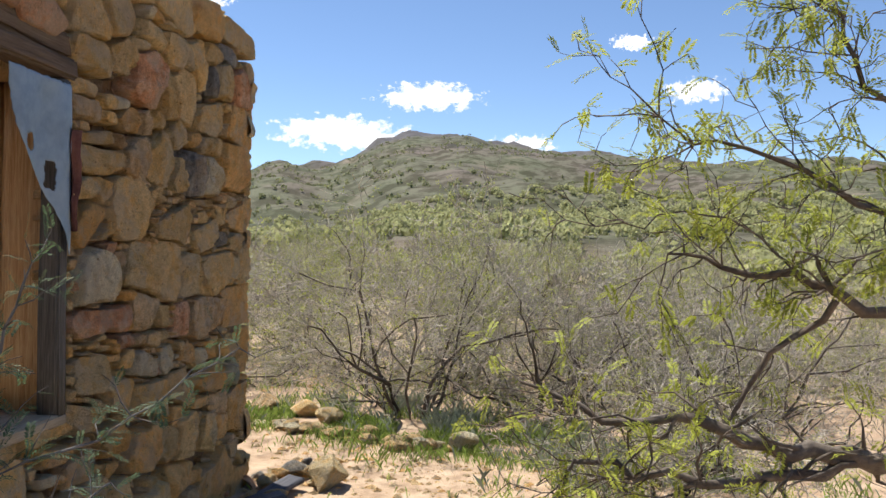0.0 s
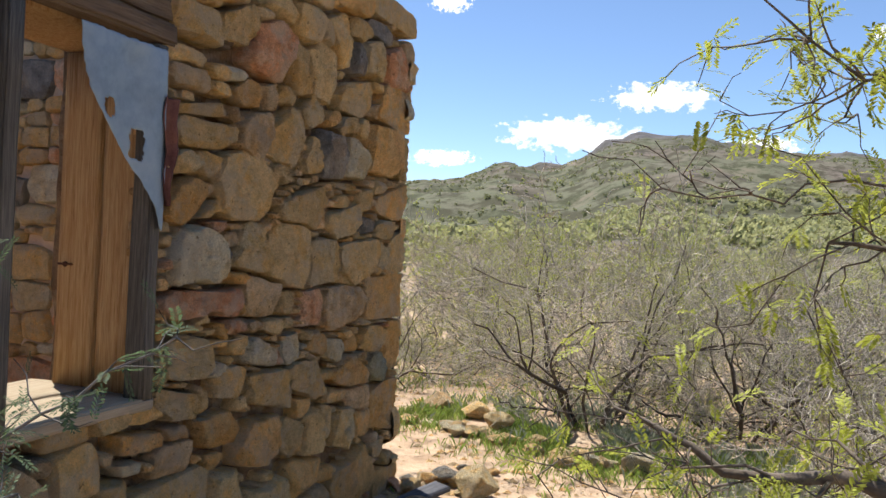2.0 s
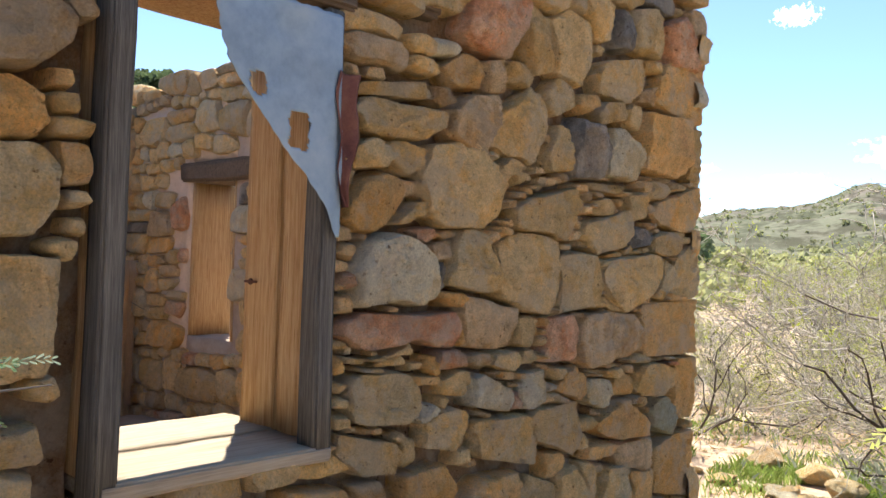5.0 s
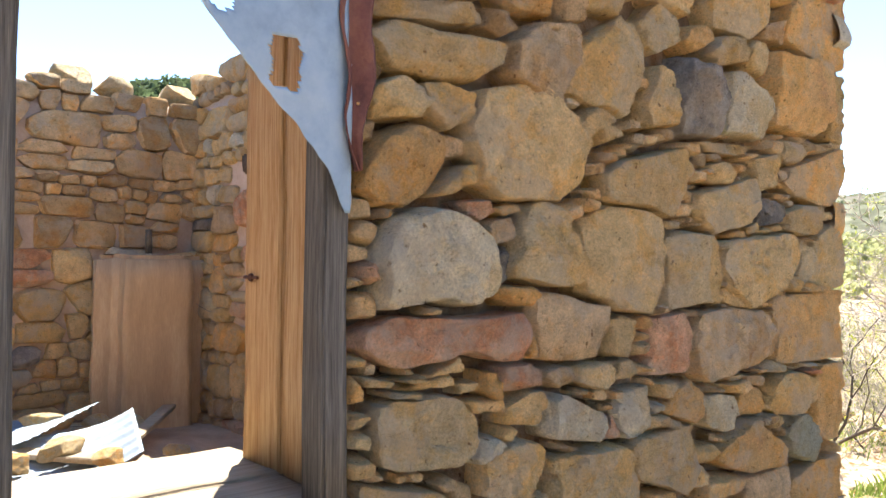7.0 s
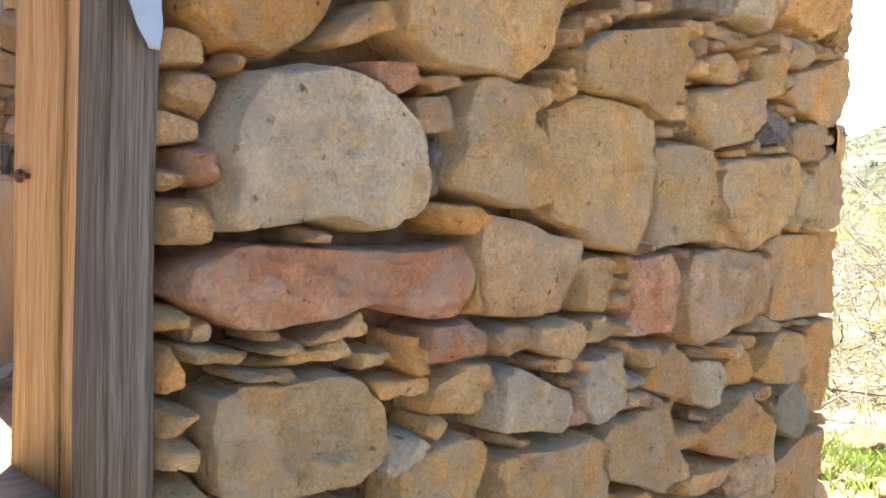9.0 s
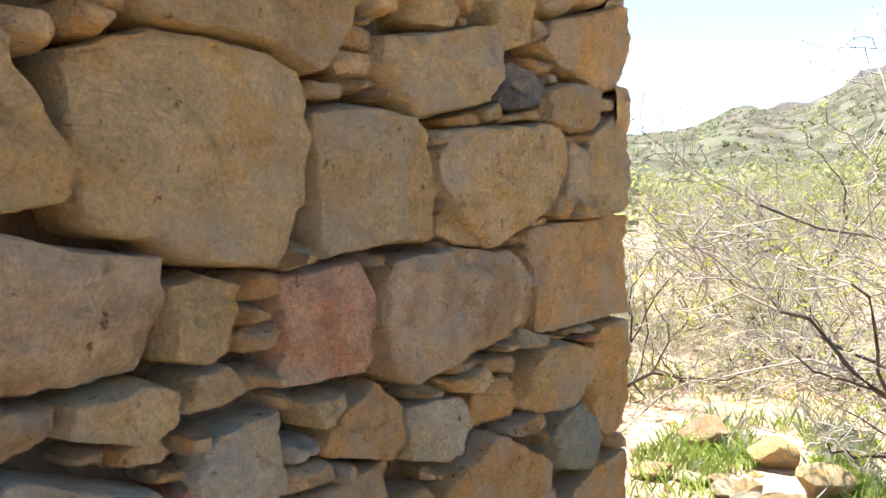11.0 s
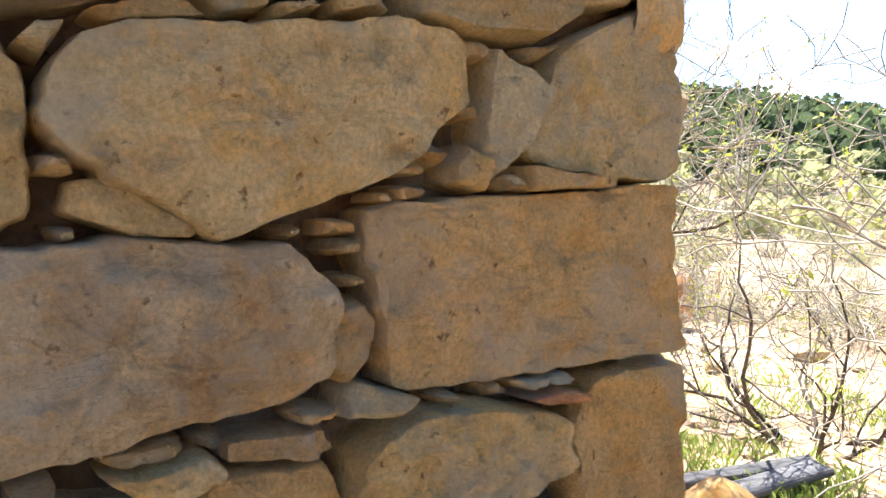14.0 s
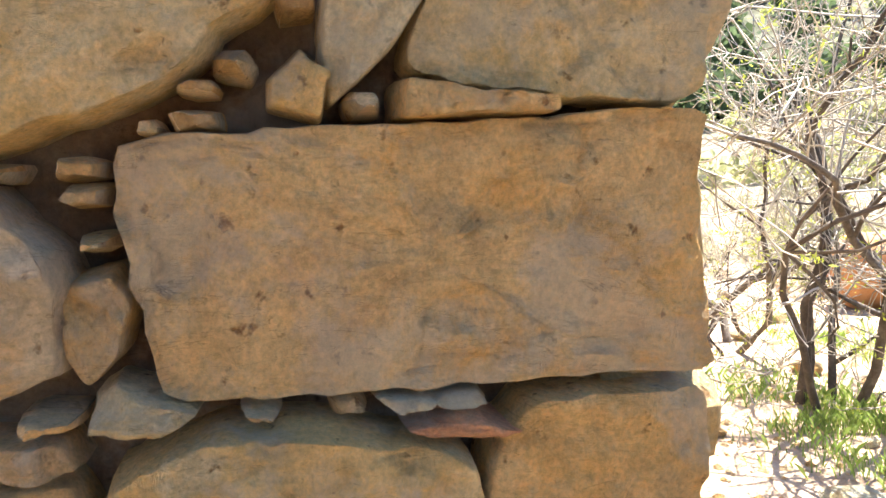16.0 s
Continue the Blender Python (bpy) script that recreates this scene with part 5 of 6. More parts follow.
# ---- plants ----
def tube(V, F, pts, radii, n=4):
    base = len(V)
    for i, p in enumerate(pts):
        d = (pts[min(i + 1, len(pts) - 1)] - pts[max(i - 1, 0)]).normalized()
        a = d.orthogonal().normalized()
        b = d.cross(a)
        for k in range(n):
            t = 2 * math.pi * k / n
            V.append(p + (a * math.cos(t) + b * math.sin(t)) * radii[i])
    for i in range(len(pts) - 1):
        for k in range(n):
            F.append((base + i * n + k, base + i * n + (k + 1) % n, base + (i + 1) * n + (k + 1) % n, base + (i + 1) * n + k))


def limb(rng, p, d, length, r0, r1, bend, segs=4, up=0.0):
    """A crooked limb: its points and radii."""
    pts, rad = [p.copy()], [r0]
    d = d.normalized()
    for i in range(segs):
        d = (d + Vector(rng.normal(size=3)) * bend + Vector((0, 0, up))).normalized()
        p = p + d * length / segs
        pts.append(p.copy())
        rad.append(r0 + (r1 - r0) * (i + 1) / segs)
    return pts, rad, d


def tuft(V, F, p, rng, size, count):
    """Narrow leaflets in a loose spray."""
    for _ in range(count):
        d = Vector(rng.normal(size=3)).normalized()
        q = p + Vector(rng.normal(size=3)) * size * 0.8
        s = d.orthogonal().normalized() * size * rng.uniform(0.12, 0.22)
        e = d * size * rng.uniform(0.7, 1.3)
        b = len(V)
        V += [q - s * 0.4, q + e * 0.5 - s, q + e, q + e * 0.5 + s]
        F.append((b, b + 1, b + 2, b + 3))


def frond(V, F, p, d, rng, length, pairs=9, w=0.0035, leaflet=0.016):
    """A feathery leaf: pairs of leaflets along a drooping stalk."""
    d = d.normalized()
    side = d.cross(Vector((0, 0, 1)) + Vector(rng.normal(size=3)) * 0.3).normalized()
    for i in range(pairs):
        p = p + d * length / pairs
        d = (d + Vector((0, 0, -0.05))).normalized()
        for sgn in (-1, 1):
            e = (side * sgn + d * 0.45 + Vector(rng.normal(size=3)) * 0.12).normalized() * leaflet * (1 - 0.35 * abs(i / pairs - 0.45))
            b = len(V)
            V += [p - d * w, p + e * 0.6 - d * w, p + e, p + e * 0.6 + d * w]
            F.append((b, b + 1, b + 2, b + 3))


def branch_out(rng, stems, levels, V, F, TV, TF, tips, kids=3, shrink=0.64, bend=0.30, up=0.035, spread=0.9, twig_at=0.006):
    """Grows limbs from limbs, thin ones as grey twigs."""
    todo = [(s, 0) for s in stems]
    while todo:
        (p, d, ln, r), lev = todo.pop()
        segs = 5 if lev < 2 else 3
        pts, rad, end = limb(rng, p, d, ln, r, r * 0.55, bend, segs, up)
        if r > twig_at:
            tube(V, F, pts, rad, 6 if lev == 0 else 5)
        else:
            tube(TV, TF, pts, [max(q, 0.0028) for q in rad], 3)
        if lev + 1 < levels:
            for k in range(kids + (1 if lev == 0 else 0)):
                i = int(rng.integers(1, len(pts)))
                nd = (end + Vector(rng.normal(size=3)) * spread).normalized()
                todo.append(((pts[i], nd, ln * shrink * rng.uniform(0.7, 1.2), rad[i] * 0.62), lev + 1))
            todo.append(((pts[-1], end, ln * shrink, rad[-1] * 0.9), lev + 1))
        else:
            tips.append(pts[-1])


def mesquite(seed, height, stems, leafiness, levels=5, spread=0.9, leaf=LEAF, low=0.72):
    """A many-stemmed, mostly bare thorn bush at the origin: its branches, twigs and leaves."""
    rng = np.random.default_rng(seed)
    V, F, TV, TF, LV, LF, tips = [], [], [], [], [], [], []
    start = []
    for k in range(stems):
        a = 2 * math.pi * (k + rng.uniform(-0.3, 0.3)) / stems
        tilt = rng.uniform(0.3, 1.2) * low * 2
        d = Vector((math.cos(a) * tilt, math.sin(a) * tilt, 1.0))
        start.append((Vector((math.cos(a) * 0.12, math.sin(a) * 0.12, -0.06)), d, height * rng.uniform(0.42, 0.58), 0.022 * height / 2 * rng.uniform(0.7, 1.3)))
    root = empty("mesquite_bush")
    for st in start:
        V, F = [], []
        branch_out(rng, [st], levels, V, F, TV, TF, tips, spread=spread, twig_at=0.0062 * height / 2)
        link_mesh("stem", V, F, BARK, root)
    for p in tips:
        if p.z > 0.02 and rng.random() < leafiness:
            tuft(LV, LF, p, rng, 0.026, 6)
    tagged(link_mesh("twig_tangle", TV, TF, TWIG, root, "dense bare grey twigs"), kind="stuff")
    if LV:
        tagged(link_mesh("foliage", LV, LF, leaf, root, "sparse yellow-green leaves", False), kind="stuff")
    return root


LAB = "bare grey mesquite bush with sparse yellow-green leaves"
bushes = [mesquite(21, 2.1, 7, 0.35), mesquite(22, 1.8, 8, 0.25), mesquite(23, 2.4, 6, 0.45), mesquite(24, 1.5, 9, 0.3), mesquite(25, 2.0, 7, 1.0)]
spots = [(0, -0.62, 7.35, 0, 0.95), (1, 0.6, 7.6, 40, 0.9), (2, 1.8, 6.6, 90, 0.75), (3, 1.15, 5.2, 10, 0.75), (4, -2.6, 11.5, 0, 1.0)]
for i, x, y, a, s in spots:
    b = bushes[i]
    b.matrix_basis = pose(x, y, terrain(x, y), 0, 0, a) @ Matrix.Diagonal((s, s, s, 1))
    tagged(b, LAB if i != 4 else "mesquite bush hazy with fresh yellow-green leaves", "bush", "mesquite bushes")
rngb = np.random.default_rng(8)


def scatter(count, r0, r1, a0, a1, choices, s0, s1, keep=lambda x, y: True):
    made = 0
    while made < count:
        r = math.sqrt(rngb.uniform(r0 * r0, r1 * r1))
        az = radians(rngb.uniform(a0, a1))
        x, y = -r * math.sin(az), 3 + r * math.cos(az)
        if not keep(x, y):
            continue
        ob = copy_thing(bushes[int(rngb.choice(choices))], pose(x, y, terrain(x, y) - 0.05, 0, 0, rngb.uniform(0, 360)))
        s = rngb.uniform(s0, s1) * (0.58 if az > radians(20) else 1.0)
        ob.scale = (s, s, s)
        made += 1


def off_track(x, y):
    return not (-8.5 < x < -1.0 and 5.0 < y < 9.6) and not (x < -1.2 and y < 5.5)


scatter(14, 4.6, 9, -42, 4, [0, 1, 2, 3], 0.6, 0.85, lambda x, y: x > -0.4 and y > 5.6 or x > 1.6)
scatter(42, 8, 20, -38, 52, [0, 1, 3, 4, 4], 0.7, 1.0, off_track)
scatter(56, 18, 48, -38, 62, [1, 3, 4, 4, 4], 0.9, 1.25, off_track)
scatter(14, 6, 14, 44, 80, [0, 1, 4], 0.6, 0.9, lambda x, y: y > 8.6 and off_track(x, y))

for i, x, y, s in ((0, -2.2, 10.0, 0.95), (4, -3.3, 10.4, 0.9), (1, -1.4, 9.1, 0.9), (3, -4.6, 10.6, 1.0), (4, -0.3, 9.0, 0.9), (2, -5.9, 11.4, 0.9), (3, -2.4, 8.6, 0.8)):
    ob = copy_thing(bushes[i], pose(x, y, terrain(x, y), 0, 0, 77 * i + 40 * x))
    ob.scale = (s * 0.7, s * 0.7, s * 0.55)

# the dark-limbed tree beside the yard
yard = mesquite(31, 2.7, 4, 0.25, 5, 0.85, low=0.32)
yard.name = "mesquite_tree"
yard.matrix_basis = pose(-4.25, 7.28, terrain(-4.25, 7.28), 0, 0, 30)
tagged(yard, "small mesquite tree with dark trunks and bare grey twigs", "tree")
yard2 = mesquite(32, 2.6, 3, 0.3, 5, 0.9, low=0.4)
yard2.name = "mesquite_tree"
yard2.matrix_basis = pose(-5.6, 7.55, terrain(-5.6, 7.55), 0, 0, 10)
tagged(yard2, "old mesquite with a reddish-dark trunk and grey twigs", "tree")
yard3 = mesquite(33, 1.5, 7, 0.2, 4, 0.9)
yard3.matrix_basis = pose(-3.05, 7.7, terrain(-3.05, 7.7), 0, 0, 10)
tagged(yard3, LAB, "bush", "mesquite bushes")


def juniper(x, y, height, seed):
    """An old juniper: a forked tapering trunk and a ragged dark crown of small sprays."""
    rng = np.random.default_rng(seed)
    root = tagged(empty("juniper_tree", (x, y, terrain(x, y))), "dark green juniper standing behind the ruined wall", "tree")
    V, F, LV, LF = [], [], [], []
    pts, rad, _ = limb(rng, Vector((0, 0, -0.1)), Vector((0.1, 0, 1)), height * 0.7, 0.16, 0.05, 0.08, 7)
    tube(V, F, pts, rad, 8)
    for k in range(26):
        i = int(rng.integers(2, len(pts)))
        a = rng.uniform(0, 6.28)
        ps, rs, _ = limb(rng, pts[i], Vector((math.cos(a), math.sin(a), rng.uniform(0.2, 1.0))), height * rng.uniform(0.18, 0.34), rad[i] * 0.5, 0.012, 0.2, 5)
        tube(V, F, ps, rs, 5)
        for p in ps[2:]:
            for _ in range(3):
                tuft(LV, LF, p + Vector(rng.normal(size=3)) * 0.16, rng, 0.17, 26)
    link_mesh("trunk", V, F, BARK, root)
    tagged(link_mesh("crown", LV, LF, JUNIPER, root, "ragged dark green crown", False), kind="stuff")


juniper(-18.0, 5.0, 6.0, 41)
juniper(-20.5, 3.4, 5.2, 42)


def near_tree():
    """The thorny tree whose limbs reach over the path, with fresh feathery leaves."""
    rng = np.random.default_rng(77)
    V, F, TV, TF, LV, LF = [], [], [], [], [], []

    def run(points, r0, r1, twigs, leafy, tl=0.26):
        pts = []
        for a, b in zip(points, points[1:]):
            a, b = Vector(a), Vector(b)
            for k in range(4):
                pts.append(a.lerp(b, k / 4) + Vector(rng.normal(size=3)) * 0.012)
        pts.append(Vector(points[-1]))
        rad = [r0 + (r1 - r0) * i / (len(pts) - 1) for i in range(len(pts))]
        tube(V, F, pts, rad, 7)
        for _ in range(twigs):
            i = int(rng.integers(3, len(pts)))
            d = (pts[min(i + 1, len(pts) - 1)] - pts[i - 1]).normalized() + Vector(rng.normal(size=3)) * 0.7
            ps, rs, e = limb(rng, pts[i], d, tl * rng.uniform(0.5, 1.3), max(0.0026, rad[i] * 0.4), 0.0012, 0.3, 5)
            tube(TV, TF, ps, rs, 4)
            for k in (2, 3, 4, 5):
                q, s, e2 = limb(rng, ps[k], e + Vector(rng.normal(size=3)) * 0.8, 0.10 * rng.uniform(0.5, 1.4), 0.0018, 0.0008, 0.3, 3)
                tube(TV, TF, q, s, 3)
                if rng.random() < leafy:
                    for _ in range(int(rng.integers(2, 5))):
                        frond(LV, LF, q[int(rng.integers(1, 4))], e2 + Vector(rng.normal(size=3)) * 0.9, rng, rng.uniform(0.04, 0.075))

    run([(1.95, 2.75, -0.05), (1.8, 2.6, 0.5), (1.62, 2.5, 0.95)], 0.07, 0.05, 2, 0.1)
    run([(1.62, 2.5, 0.95), (1.05, 2.25, 0.96), (0.81, 2.2, 0.98), (0.57, 2.2, 1.06), (0.34, 2.2, 1.06), (0.10, 2.25, 1.14)], 0.034, 0.004, 26, 0.5)
    run([(1.05, 2.25, 0.96), (0.74, 2.2, 0.90), (0.42, 2.18, 0.90), (0.26, 2.18, 0.95), (0.19, 2.2, 0.84)], 0.018, 0.003, 20, 0.45)
    run([(1.62, 2.5, 0.95), (1.25, 2.2, 1.30), (0.89, 2.15, 1.41), (0.66, 2.15, 1.48), (0.48, 2.2, 1.50)], 0.026, 0.003, 24, 0.75)
    run([(1.25, 2.2, 1.30), (1.0, 2.1, 1.62), (0.72, 2.08, 1.75), (0.42, 2.05, 1.84)], 0.013, 0.0025, 24, 0.95)
    run([(1.1, 2.15, 1.45), (1.02, 2.1, 1.8), (0.9, 2.1, 2.06), (0.78, 2.1, 2.22)], 0.012, 0.0025, 24, 0.95)
    run([(0.9, 2.15, 1.40), (0.70, 2.2, 1.20), (0.62, 2.2, 1.0)], 0.010, 0.005, 6, 0.4)
    run([(0.89, 2.15, 1.41), (0.62, 2.1, 1.60), (0.40, 2.05, 1.58), (0.22, 2.02, 1.57), (0.05, 1.98, 1.64)], 0.0032, 0.0009, 3, 0.15, 0.12)
    run([(1.5, 2.4, 1.1), (1.25, 2.3, 0.75), (0.95, 2.3, 0.62), (0.6, 2.4, 0.60)], 0.02, 0.004, 20, 0.5)
    root = tagged(empty("mesquite_tree", (1.95, 2.75, 0)), "thorny mesquite with dark limbs and fresh yellow-green leaves", "tree")
    for name, v, f, m, lab in (("crooked_limb", V, F, BARK, "dark crooked limbs"), ("twig_tangle", TV, TF, BARK, "thin dark twigs"), ("foliage", LV, LF, LEAF, "feathery yellow-green leaves")):
        ob = link_mesh(name, v, f, m, root, lab, name != "foliage")
        ob.location = -root.location
        if name in ("twig_tangle", "foliage"):
            ob["kind"] = "stuff"


near_tree()


def wall_acacia():
    """The thorny young acacia before the window."""
    rng = np.random.default_rng(5)
    V, F, LV, LF, TV, TF = [], [], [], [], [], []
    for points, leafy in (([(-1.12, 0.95, -0.03), (-1.10, 1.05, 0.5), (-1.02, 1.2, 0.90), (-0.86, 1.38, 1.08), (-0.66, 1.50, 1.17), (-0.48, 1.57, 1.30)], 0.8),
                          ([(-1.02, 1.2, 0.90), (-0.97, 1.4, 1.12), (-0.90, 1.47, 1.30), (-0.86, 1.5, 1.46)], 1.0), ([(-1.10, 1.05, 0.5), (-0.95, 1.3, 0.80), (-0.80, 1.45, 0.98), (-0.70, 1.5, 1.05)], 0.3),
                          ([(-1.05, 1.15, 0.8), (-1.0, 1.4, 1.02), (-0.92, 1.55, 1.16)], 0.9), ([(-1.1, 1.0, 0.3), (-0.98, 1.4, 0.62), (-0.86, 1.75, 0.80)], 0.15)):
        pts = []
        for a, b in zip(points, points[1:]):
            for k in range(4):
                pts.append(Vector(a).lerp(Vector(b), k / 4) + Vector(rng.normal(size=3)) * 0.006)
        pts.append(Vector(points[-1]))
        tube(V, F, pts, [0.006 - 0.0045 * i / len(pts) for i in range(len(pts))], 6)
        for i in range(3, len(pts)):
            for _ in range(2):
                d = (pts[i] - pts[i - 1]).normalized() + Vector(rng.normal(size=3)) * 0.8
                q, s, e = limb(rng, pts[i], d, rng.uniform(0.03, 0.12), 0.0018, 0.0008, 0.25, 3)
                tube(TV, TF, q, s, 3)
                if rng.random() < leafy:
                    for _ in range(4):
                        frond(LV, LF, q[int(rng.integers(0, 4))], e + Vector(rng.normal(size=3)) * 0.9, rng, rng.uniform(0.03, 0.06), 9, 0.0022, 0.011)
    root = tagged(empty("acacia_shrub", (-1.12, 0.95, 0)), "thorny young acacia with pale stems and feathery leaves", "shrub")
    for name, v, f, m in (("stem", V, F, STALK), ("twig_tangle", TV, TF, STALK), ("foliage", LV, LF, FERN)):
        ob = link_mesh(name, v, f, m, root, "", name != "foliage")
        ob.location = -root.location
        if name in ("twig_tangle", "foliage"):
            ob["kind"] = "stuff"


wall_acacia()


# ---- grass, gravel and far scrub ----
def blades(name, label, material, spots, height, width):
    rng = np.random.default_rng(len(name))
    V, F = [], []
    for cx, cy, rx, ry, count in spots:
        for _ in range(count):
            x, y = cx + rng.normal() * rx, cy + rng.normal() * ry
            if noise.noise(Vector((x * 2.3, y * 2.3, 6))) < -0.12:
                continue
            z = terrain(x, y)
            h = height * rng.uniform(0.4, 1.3)
            a = rng.uniform(0, 6.28)
            lean = Vector((math.cos(a), math.sin(a), 0)) * h * rng.uniform(0.2, 0.8)
            s = Vector((-math.sin(a), math.cos(a), 0)) * width
            p = Vector((x, y, z - 0.01))
            b = len(V)
            V += [p - s, p + s, p + lean * 0.4 + Vector((0, 0, h * 0.7)) + s * 0.7, p + lean + Vector((0, 0, h))]
            F.append((b, b + 1, b + 2, b + 3))
    tagged(link_mesh(name, V, F, material, None, label, False), label, "grass", kind="stuff")


blades("grass", "short green spring grass among the stones", GRASS,
       [(-1.5, 7.2, 0.45, 0.35, 4200), (-0.7, 6.75, 0.6, 0.3, 5200), (0.4, 6.3, 0.7, 0.45, 5200), (1.3, 5.6, 0.7, 0.7, 5200), (-2.5, 7.0, 0.3, 0.3, 1800),
        (-3.9, 7.2, 0.5, 0.25, 2600), (-3.3, 8.6, 0.5, 0.3, 1500), (-5.4, 8.3, 0.6, 0.2, 1500), (1.2, 4.2, 0.5, 0.6, 2500), (-0.2, 8.3, 1.2, 0.6, 3000)], 0.075, 0.0028)
blades("sagebrush", "low grey-green brush under the bushes", SAGE,
       [(-0.3, 6.9, 0.3, 0.2, 900), (0.9, 5.5, 0.4, 0.3, 1500), (1.2, 6.3, 0.5, 0.4, 1500), (-1.0, 7.6, 0.5, 0.3, 900)], 0.13, 0.002)


def gravel():
    rng = np.random.default_rng(4)
    V, F = [], []
    ico = [(0, 0, 1), (0.9, 0, 0.2), (0.28, 0.85, 0.2), (-0.72, 0.53, 0.2), (-0.72, -0.53, 0.2), (0.28, -0.85, 0.2)]
    for x0, x1, y0, y1, n in ((-1.5, 0.8, 4.3, 6.6, 1500), (-7.5, -1.6, 5.3, 9.5, 3600)):
        for _ in range(n):
            x, y = rng.uniform(x0, x1), rng.uniform(y0, y1)
            s = 0.007 + 0.03 * rng.random() ** 4
            a = rng.uniform(0, 6.28)
            z = terrain(x, y)
            b = len(V)
            for i, j, k in ico:
                w = s * rng.uniform(0.7, 1.3)
                V.append((x + w * (i * math.cos(a) - j * math.sin(a)) * 1.3, y + w * (i * math.sin(a) + j * math.cos(a)), z + s * k * 0.8 - 0.1 * s))
            for k in range(5):
                F.append((b, b + 1 + k, b + 1 + (k + 1) % 5))
    tagged(link_mesh("gravel", V, F, RUBBLE, None, "", False), "loose gravel on the sandy track", "gravel", kind="stuff")


gravel()


def clumps(name, label, material, count, r0, r1, a0, a1, s0, s1, seed, leafy, card=1.0):
    """Far bushes: ragged clumps of small leaf cards on the slopes, uncountable."""
    rng = np.random.default_rng(seed)
    V, F = [], []
    for _ in range(count):
        r = math.sqrt(rng.uniform(r0 * r0, r1 * r1))
        az = radians(rng.uniform(a0, a1))
        x, y = -r * math.sin(az), 3 + r * math.cos(az)
        if noise.noise(Vector((x * 0.02, y * 0.02, 5))) < -0.25 * rng.random():
            continue
        s = rng.uniform(s0, s1)
        c = Vector((x, y, terrain(x, y) + s * 0.35))
        for _ in range(leafy):
            d = Vector(rng.normal(size=3)).normalized()
            p = c + Vector((d.x, d.y, d.z * 0.75)) * s * rng.uniform(0.25, 0.6)
            u = Vector(rng.normal(size=3)).normalized() * s * card * rng.uniform(0.14, 0.3)
            w = u.orthogonal().normalized() * s * card * rng.uniform(0.12, 0.26)
            b = len(V)
            V += [p - u, p - w, p + u, p + w]
            F.append((b, b + 1, b + 2, b + 3))
    tagged(link_mesh(name, V, F, material, None, "", False), label, "scrub", kind="stuff")


clumps("far_scrub", "olive scrub dotting the far mountain slopes", SCRUB, 9000, 110, 500, -40, 60, 0.6, 1.7, 3, 14)
clumps("valley_brush", "hazy yellow-green brush across the valley floor", BRUSH, 2600, 26, 150, -40, 62, 0.9, 1.8, 6, 75, 0.6)
clumps("junipers", "dark green junipers on the near hillside", JUNIPER, 1100, 45, 125, 26, 112, 1.5, 4.0, 5, 190, 0.42)


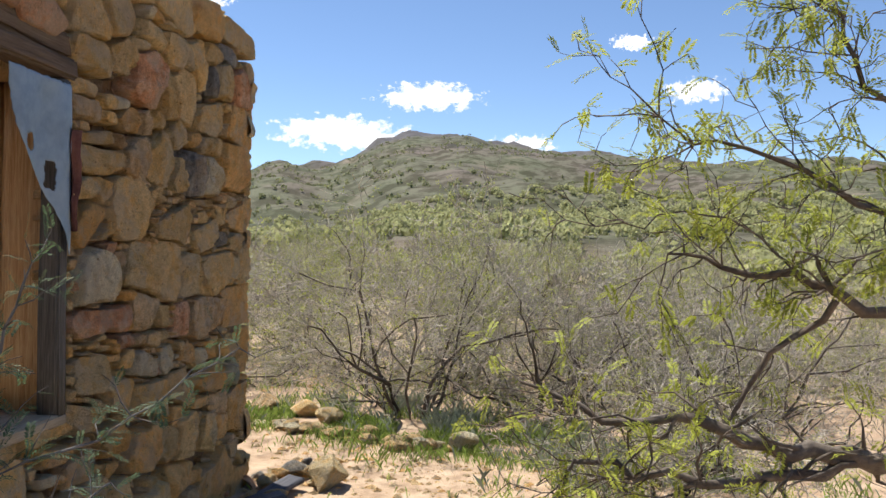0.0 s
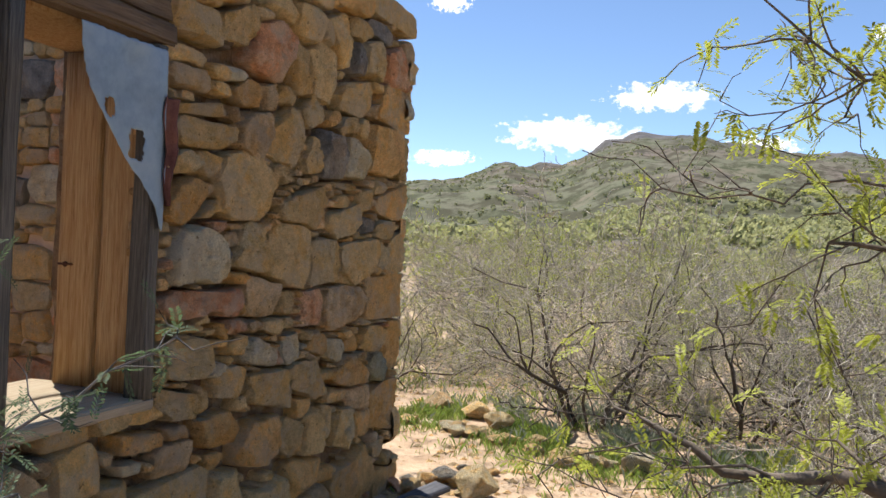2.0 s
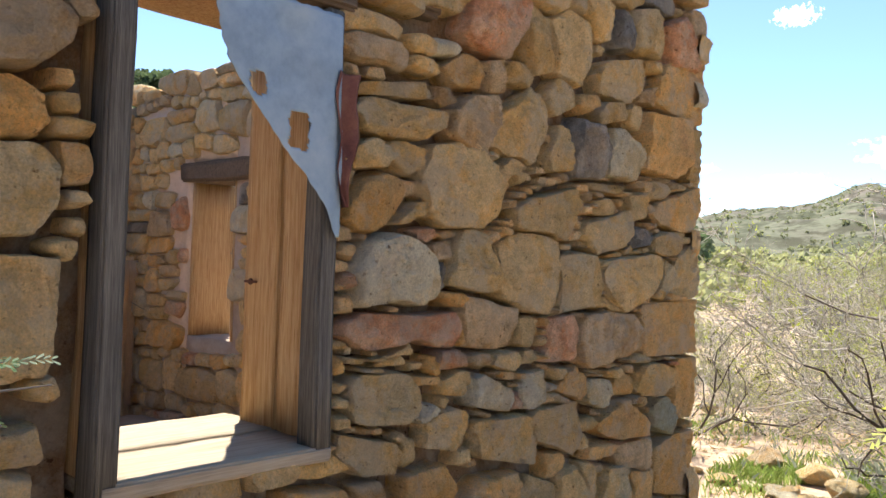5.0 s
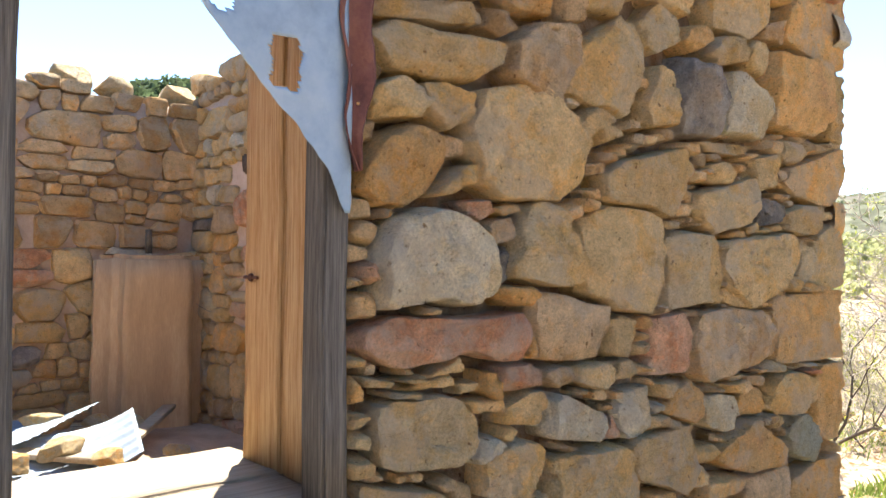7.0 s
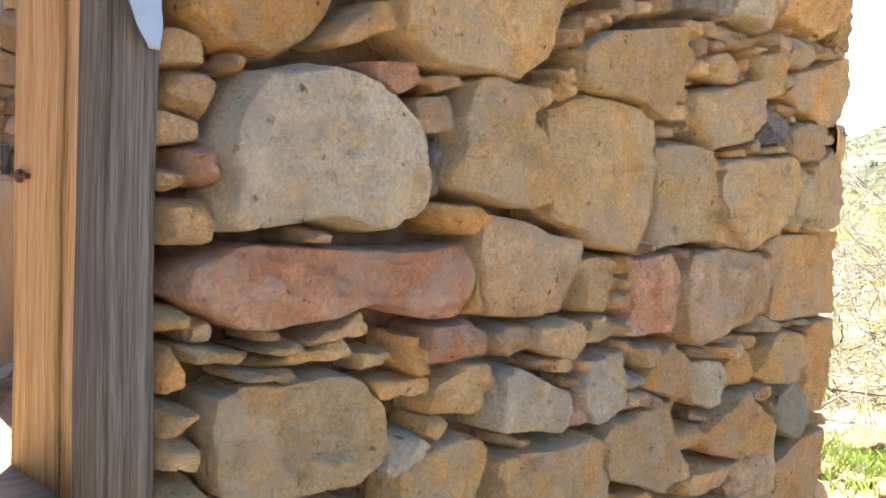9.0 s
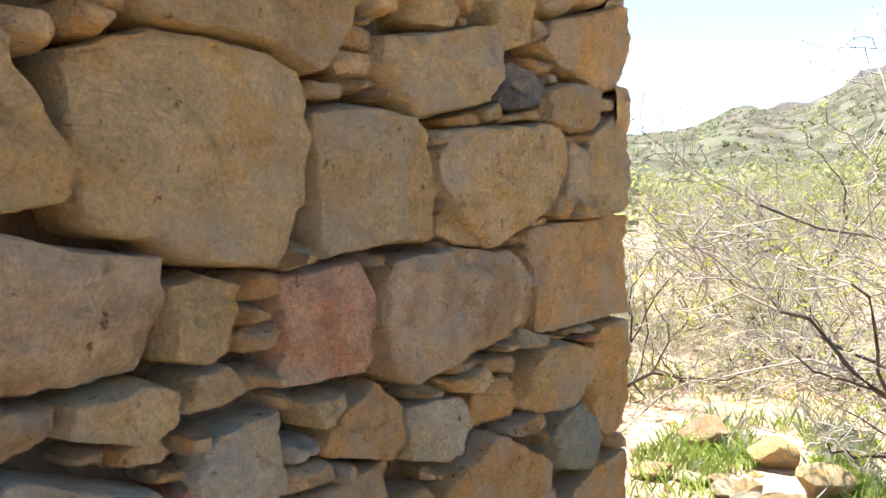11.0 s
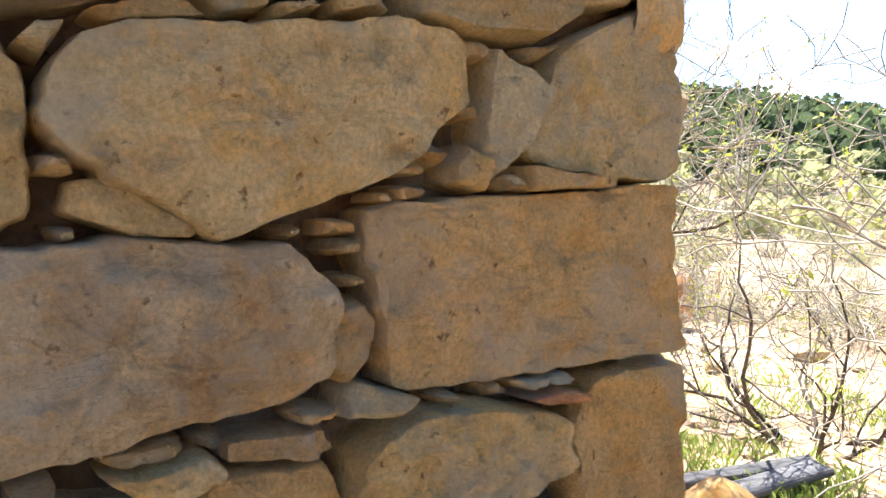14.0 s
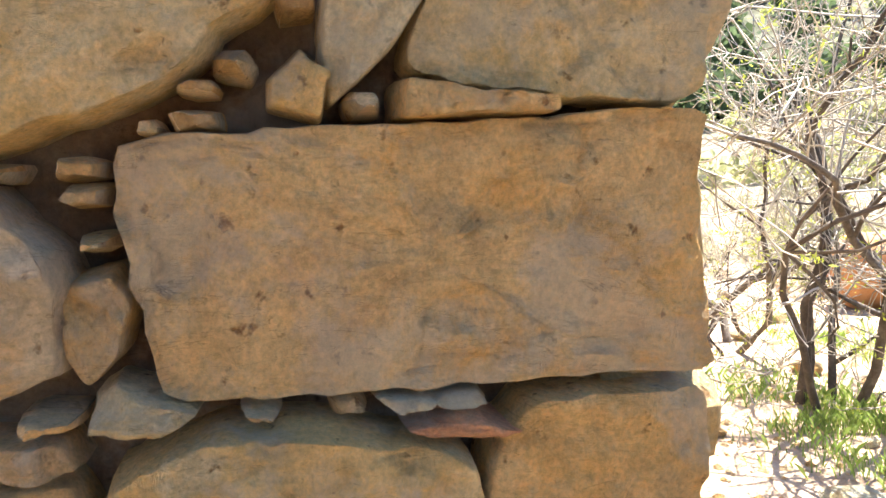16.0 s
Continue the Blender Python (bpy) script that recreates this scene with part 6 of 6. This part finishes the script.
# ---- clouds ----
def cloud_material(seed):
    m = bpy.data.materials.new("cloud")
    m.use_nodes = True
    n, l = m.node_tree.nodes, m.node_tree.links
    n.remove(n["Principled BSDF"])
    tc, tex, ln = n.new("ShaderNodeTexCoord"), n.new("ShaderNodeTexNoise"), n.new("ShaderNodeVectorMath")
    tex.inputs["Scale"].default_value, tex.inputs["Detail"].default_value, tex.inputs["Roughness"].default_value = 2.2, 9, 0.62
    mp = n.new("ShaderNodeMapping")
    mp.inputs["Location"].default_value = (seed, 0, 0)
    mp.inputs["Scale"].default_value = (2.6, 1, 1)
    l.new(tc.outputs["Object"], mp.inputs[0])
    l.new(mp.outputs[0], tex.inputs["Vector"])
    ln.operation = "LENGTH"
    l.new(tc.outputs["Object"], ln.inputs[0])
    sub, rng = n.new("ShaderNodeMath"), n.new("ShaderNodeMapRange")
    sub.operation = "MULTIPLY_ADD"
    sub.inputs[1].default_value = -0.55
    l.new(ln.outputs["Value"], sub.inputs[0])
    l.new(tex.outputs["Fac"], sub.inputs[2])
    rng.inputs[1].default_value, rng.inputs[2].default_value = 0.14, 0.26
    l.new(sub.outputs[0], rng.inputs[0])
    em, tr, mix = n.new("ShaderNodeEmission"), n.new("ShaderNodeBsdfTransparent"), n.new("ShaderNodeMixShader")
    em.inputs[0].default_value, em.inputs[1].default_value = (0.97, 0.98, 1.0, 1), 0.8
    l.new(rng.outputs[0], mix.inputs[0])
    l.new(tr.outputs[0], mix.inputs[1])
    l.new(em.outputs[0], mix.inputs[2])
    l.new(mix.outputs[0], n["Material Output"].inputs[0])
    return m


def cloud(az, el, wide, high, seed):
    R = 2300.0
    a, e = radians(az), radians(el)
    at = Vector((-R * math.sin(a) * math.cos(e), R * math.cos(a) * math.cos(e), R * math.sin(e)))
    me = bpy.data.meshes.new("cloud")
    n = 8
    me.from_pydata([(2 * i / n - 1, 2 * j / n - 1, 0) for j in range(n + 1) for i in range(n + 1)], [],
                   [(j * (n + 1) + i, j * (n + 1) + i + 1, (j + 1) * (n + 1) + i + 1, (j + 1) * (n + 1) + i) for j in range(n) for i in range(n)])
    me.materials.append(cloud_material(seed))
    ob = new("backdrop_cloud", me)
    ob.matrix_basis = look(at, (0, 0, 0)) @ Matrix.Diagonal((R * math.tan(radians(wide / 2)), R * math.tan(radians(high / 2)), 1, 1))
    tagged(ob, "small white fair-weather cloud", "cloud", kind="structure")


for k, (az, el, wide, high) in enumerate(((10.4, 8.0, 14, 3.6), (4.3, 10.6, 11, 2.8), (-2.3, 7.4, 7, 2.2), (18.6, 6.1, 5.5, 1.6), (27.0, 4.4, 12, 2.4), (19.6, 6.0, 6, 1.6),
                                          (37.4, 9.3, 6, 2.2), (34.5, 6.9, 8, 3.2), (-14.0, 10.9, 6, 2.4), (-9.7, 14.2, 4, 1.6), (19.0, 16.5, 4, 2.0), (24.5, 7.0, 3, 0.9))):
    cloud(az, el, wide, high, 3.7 * k + 1.3)
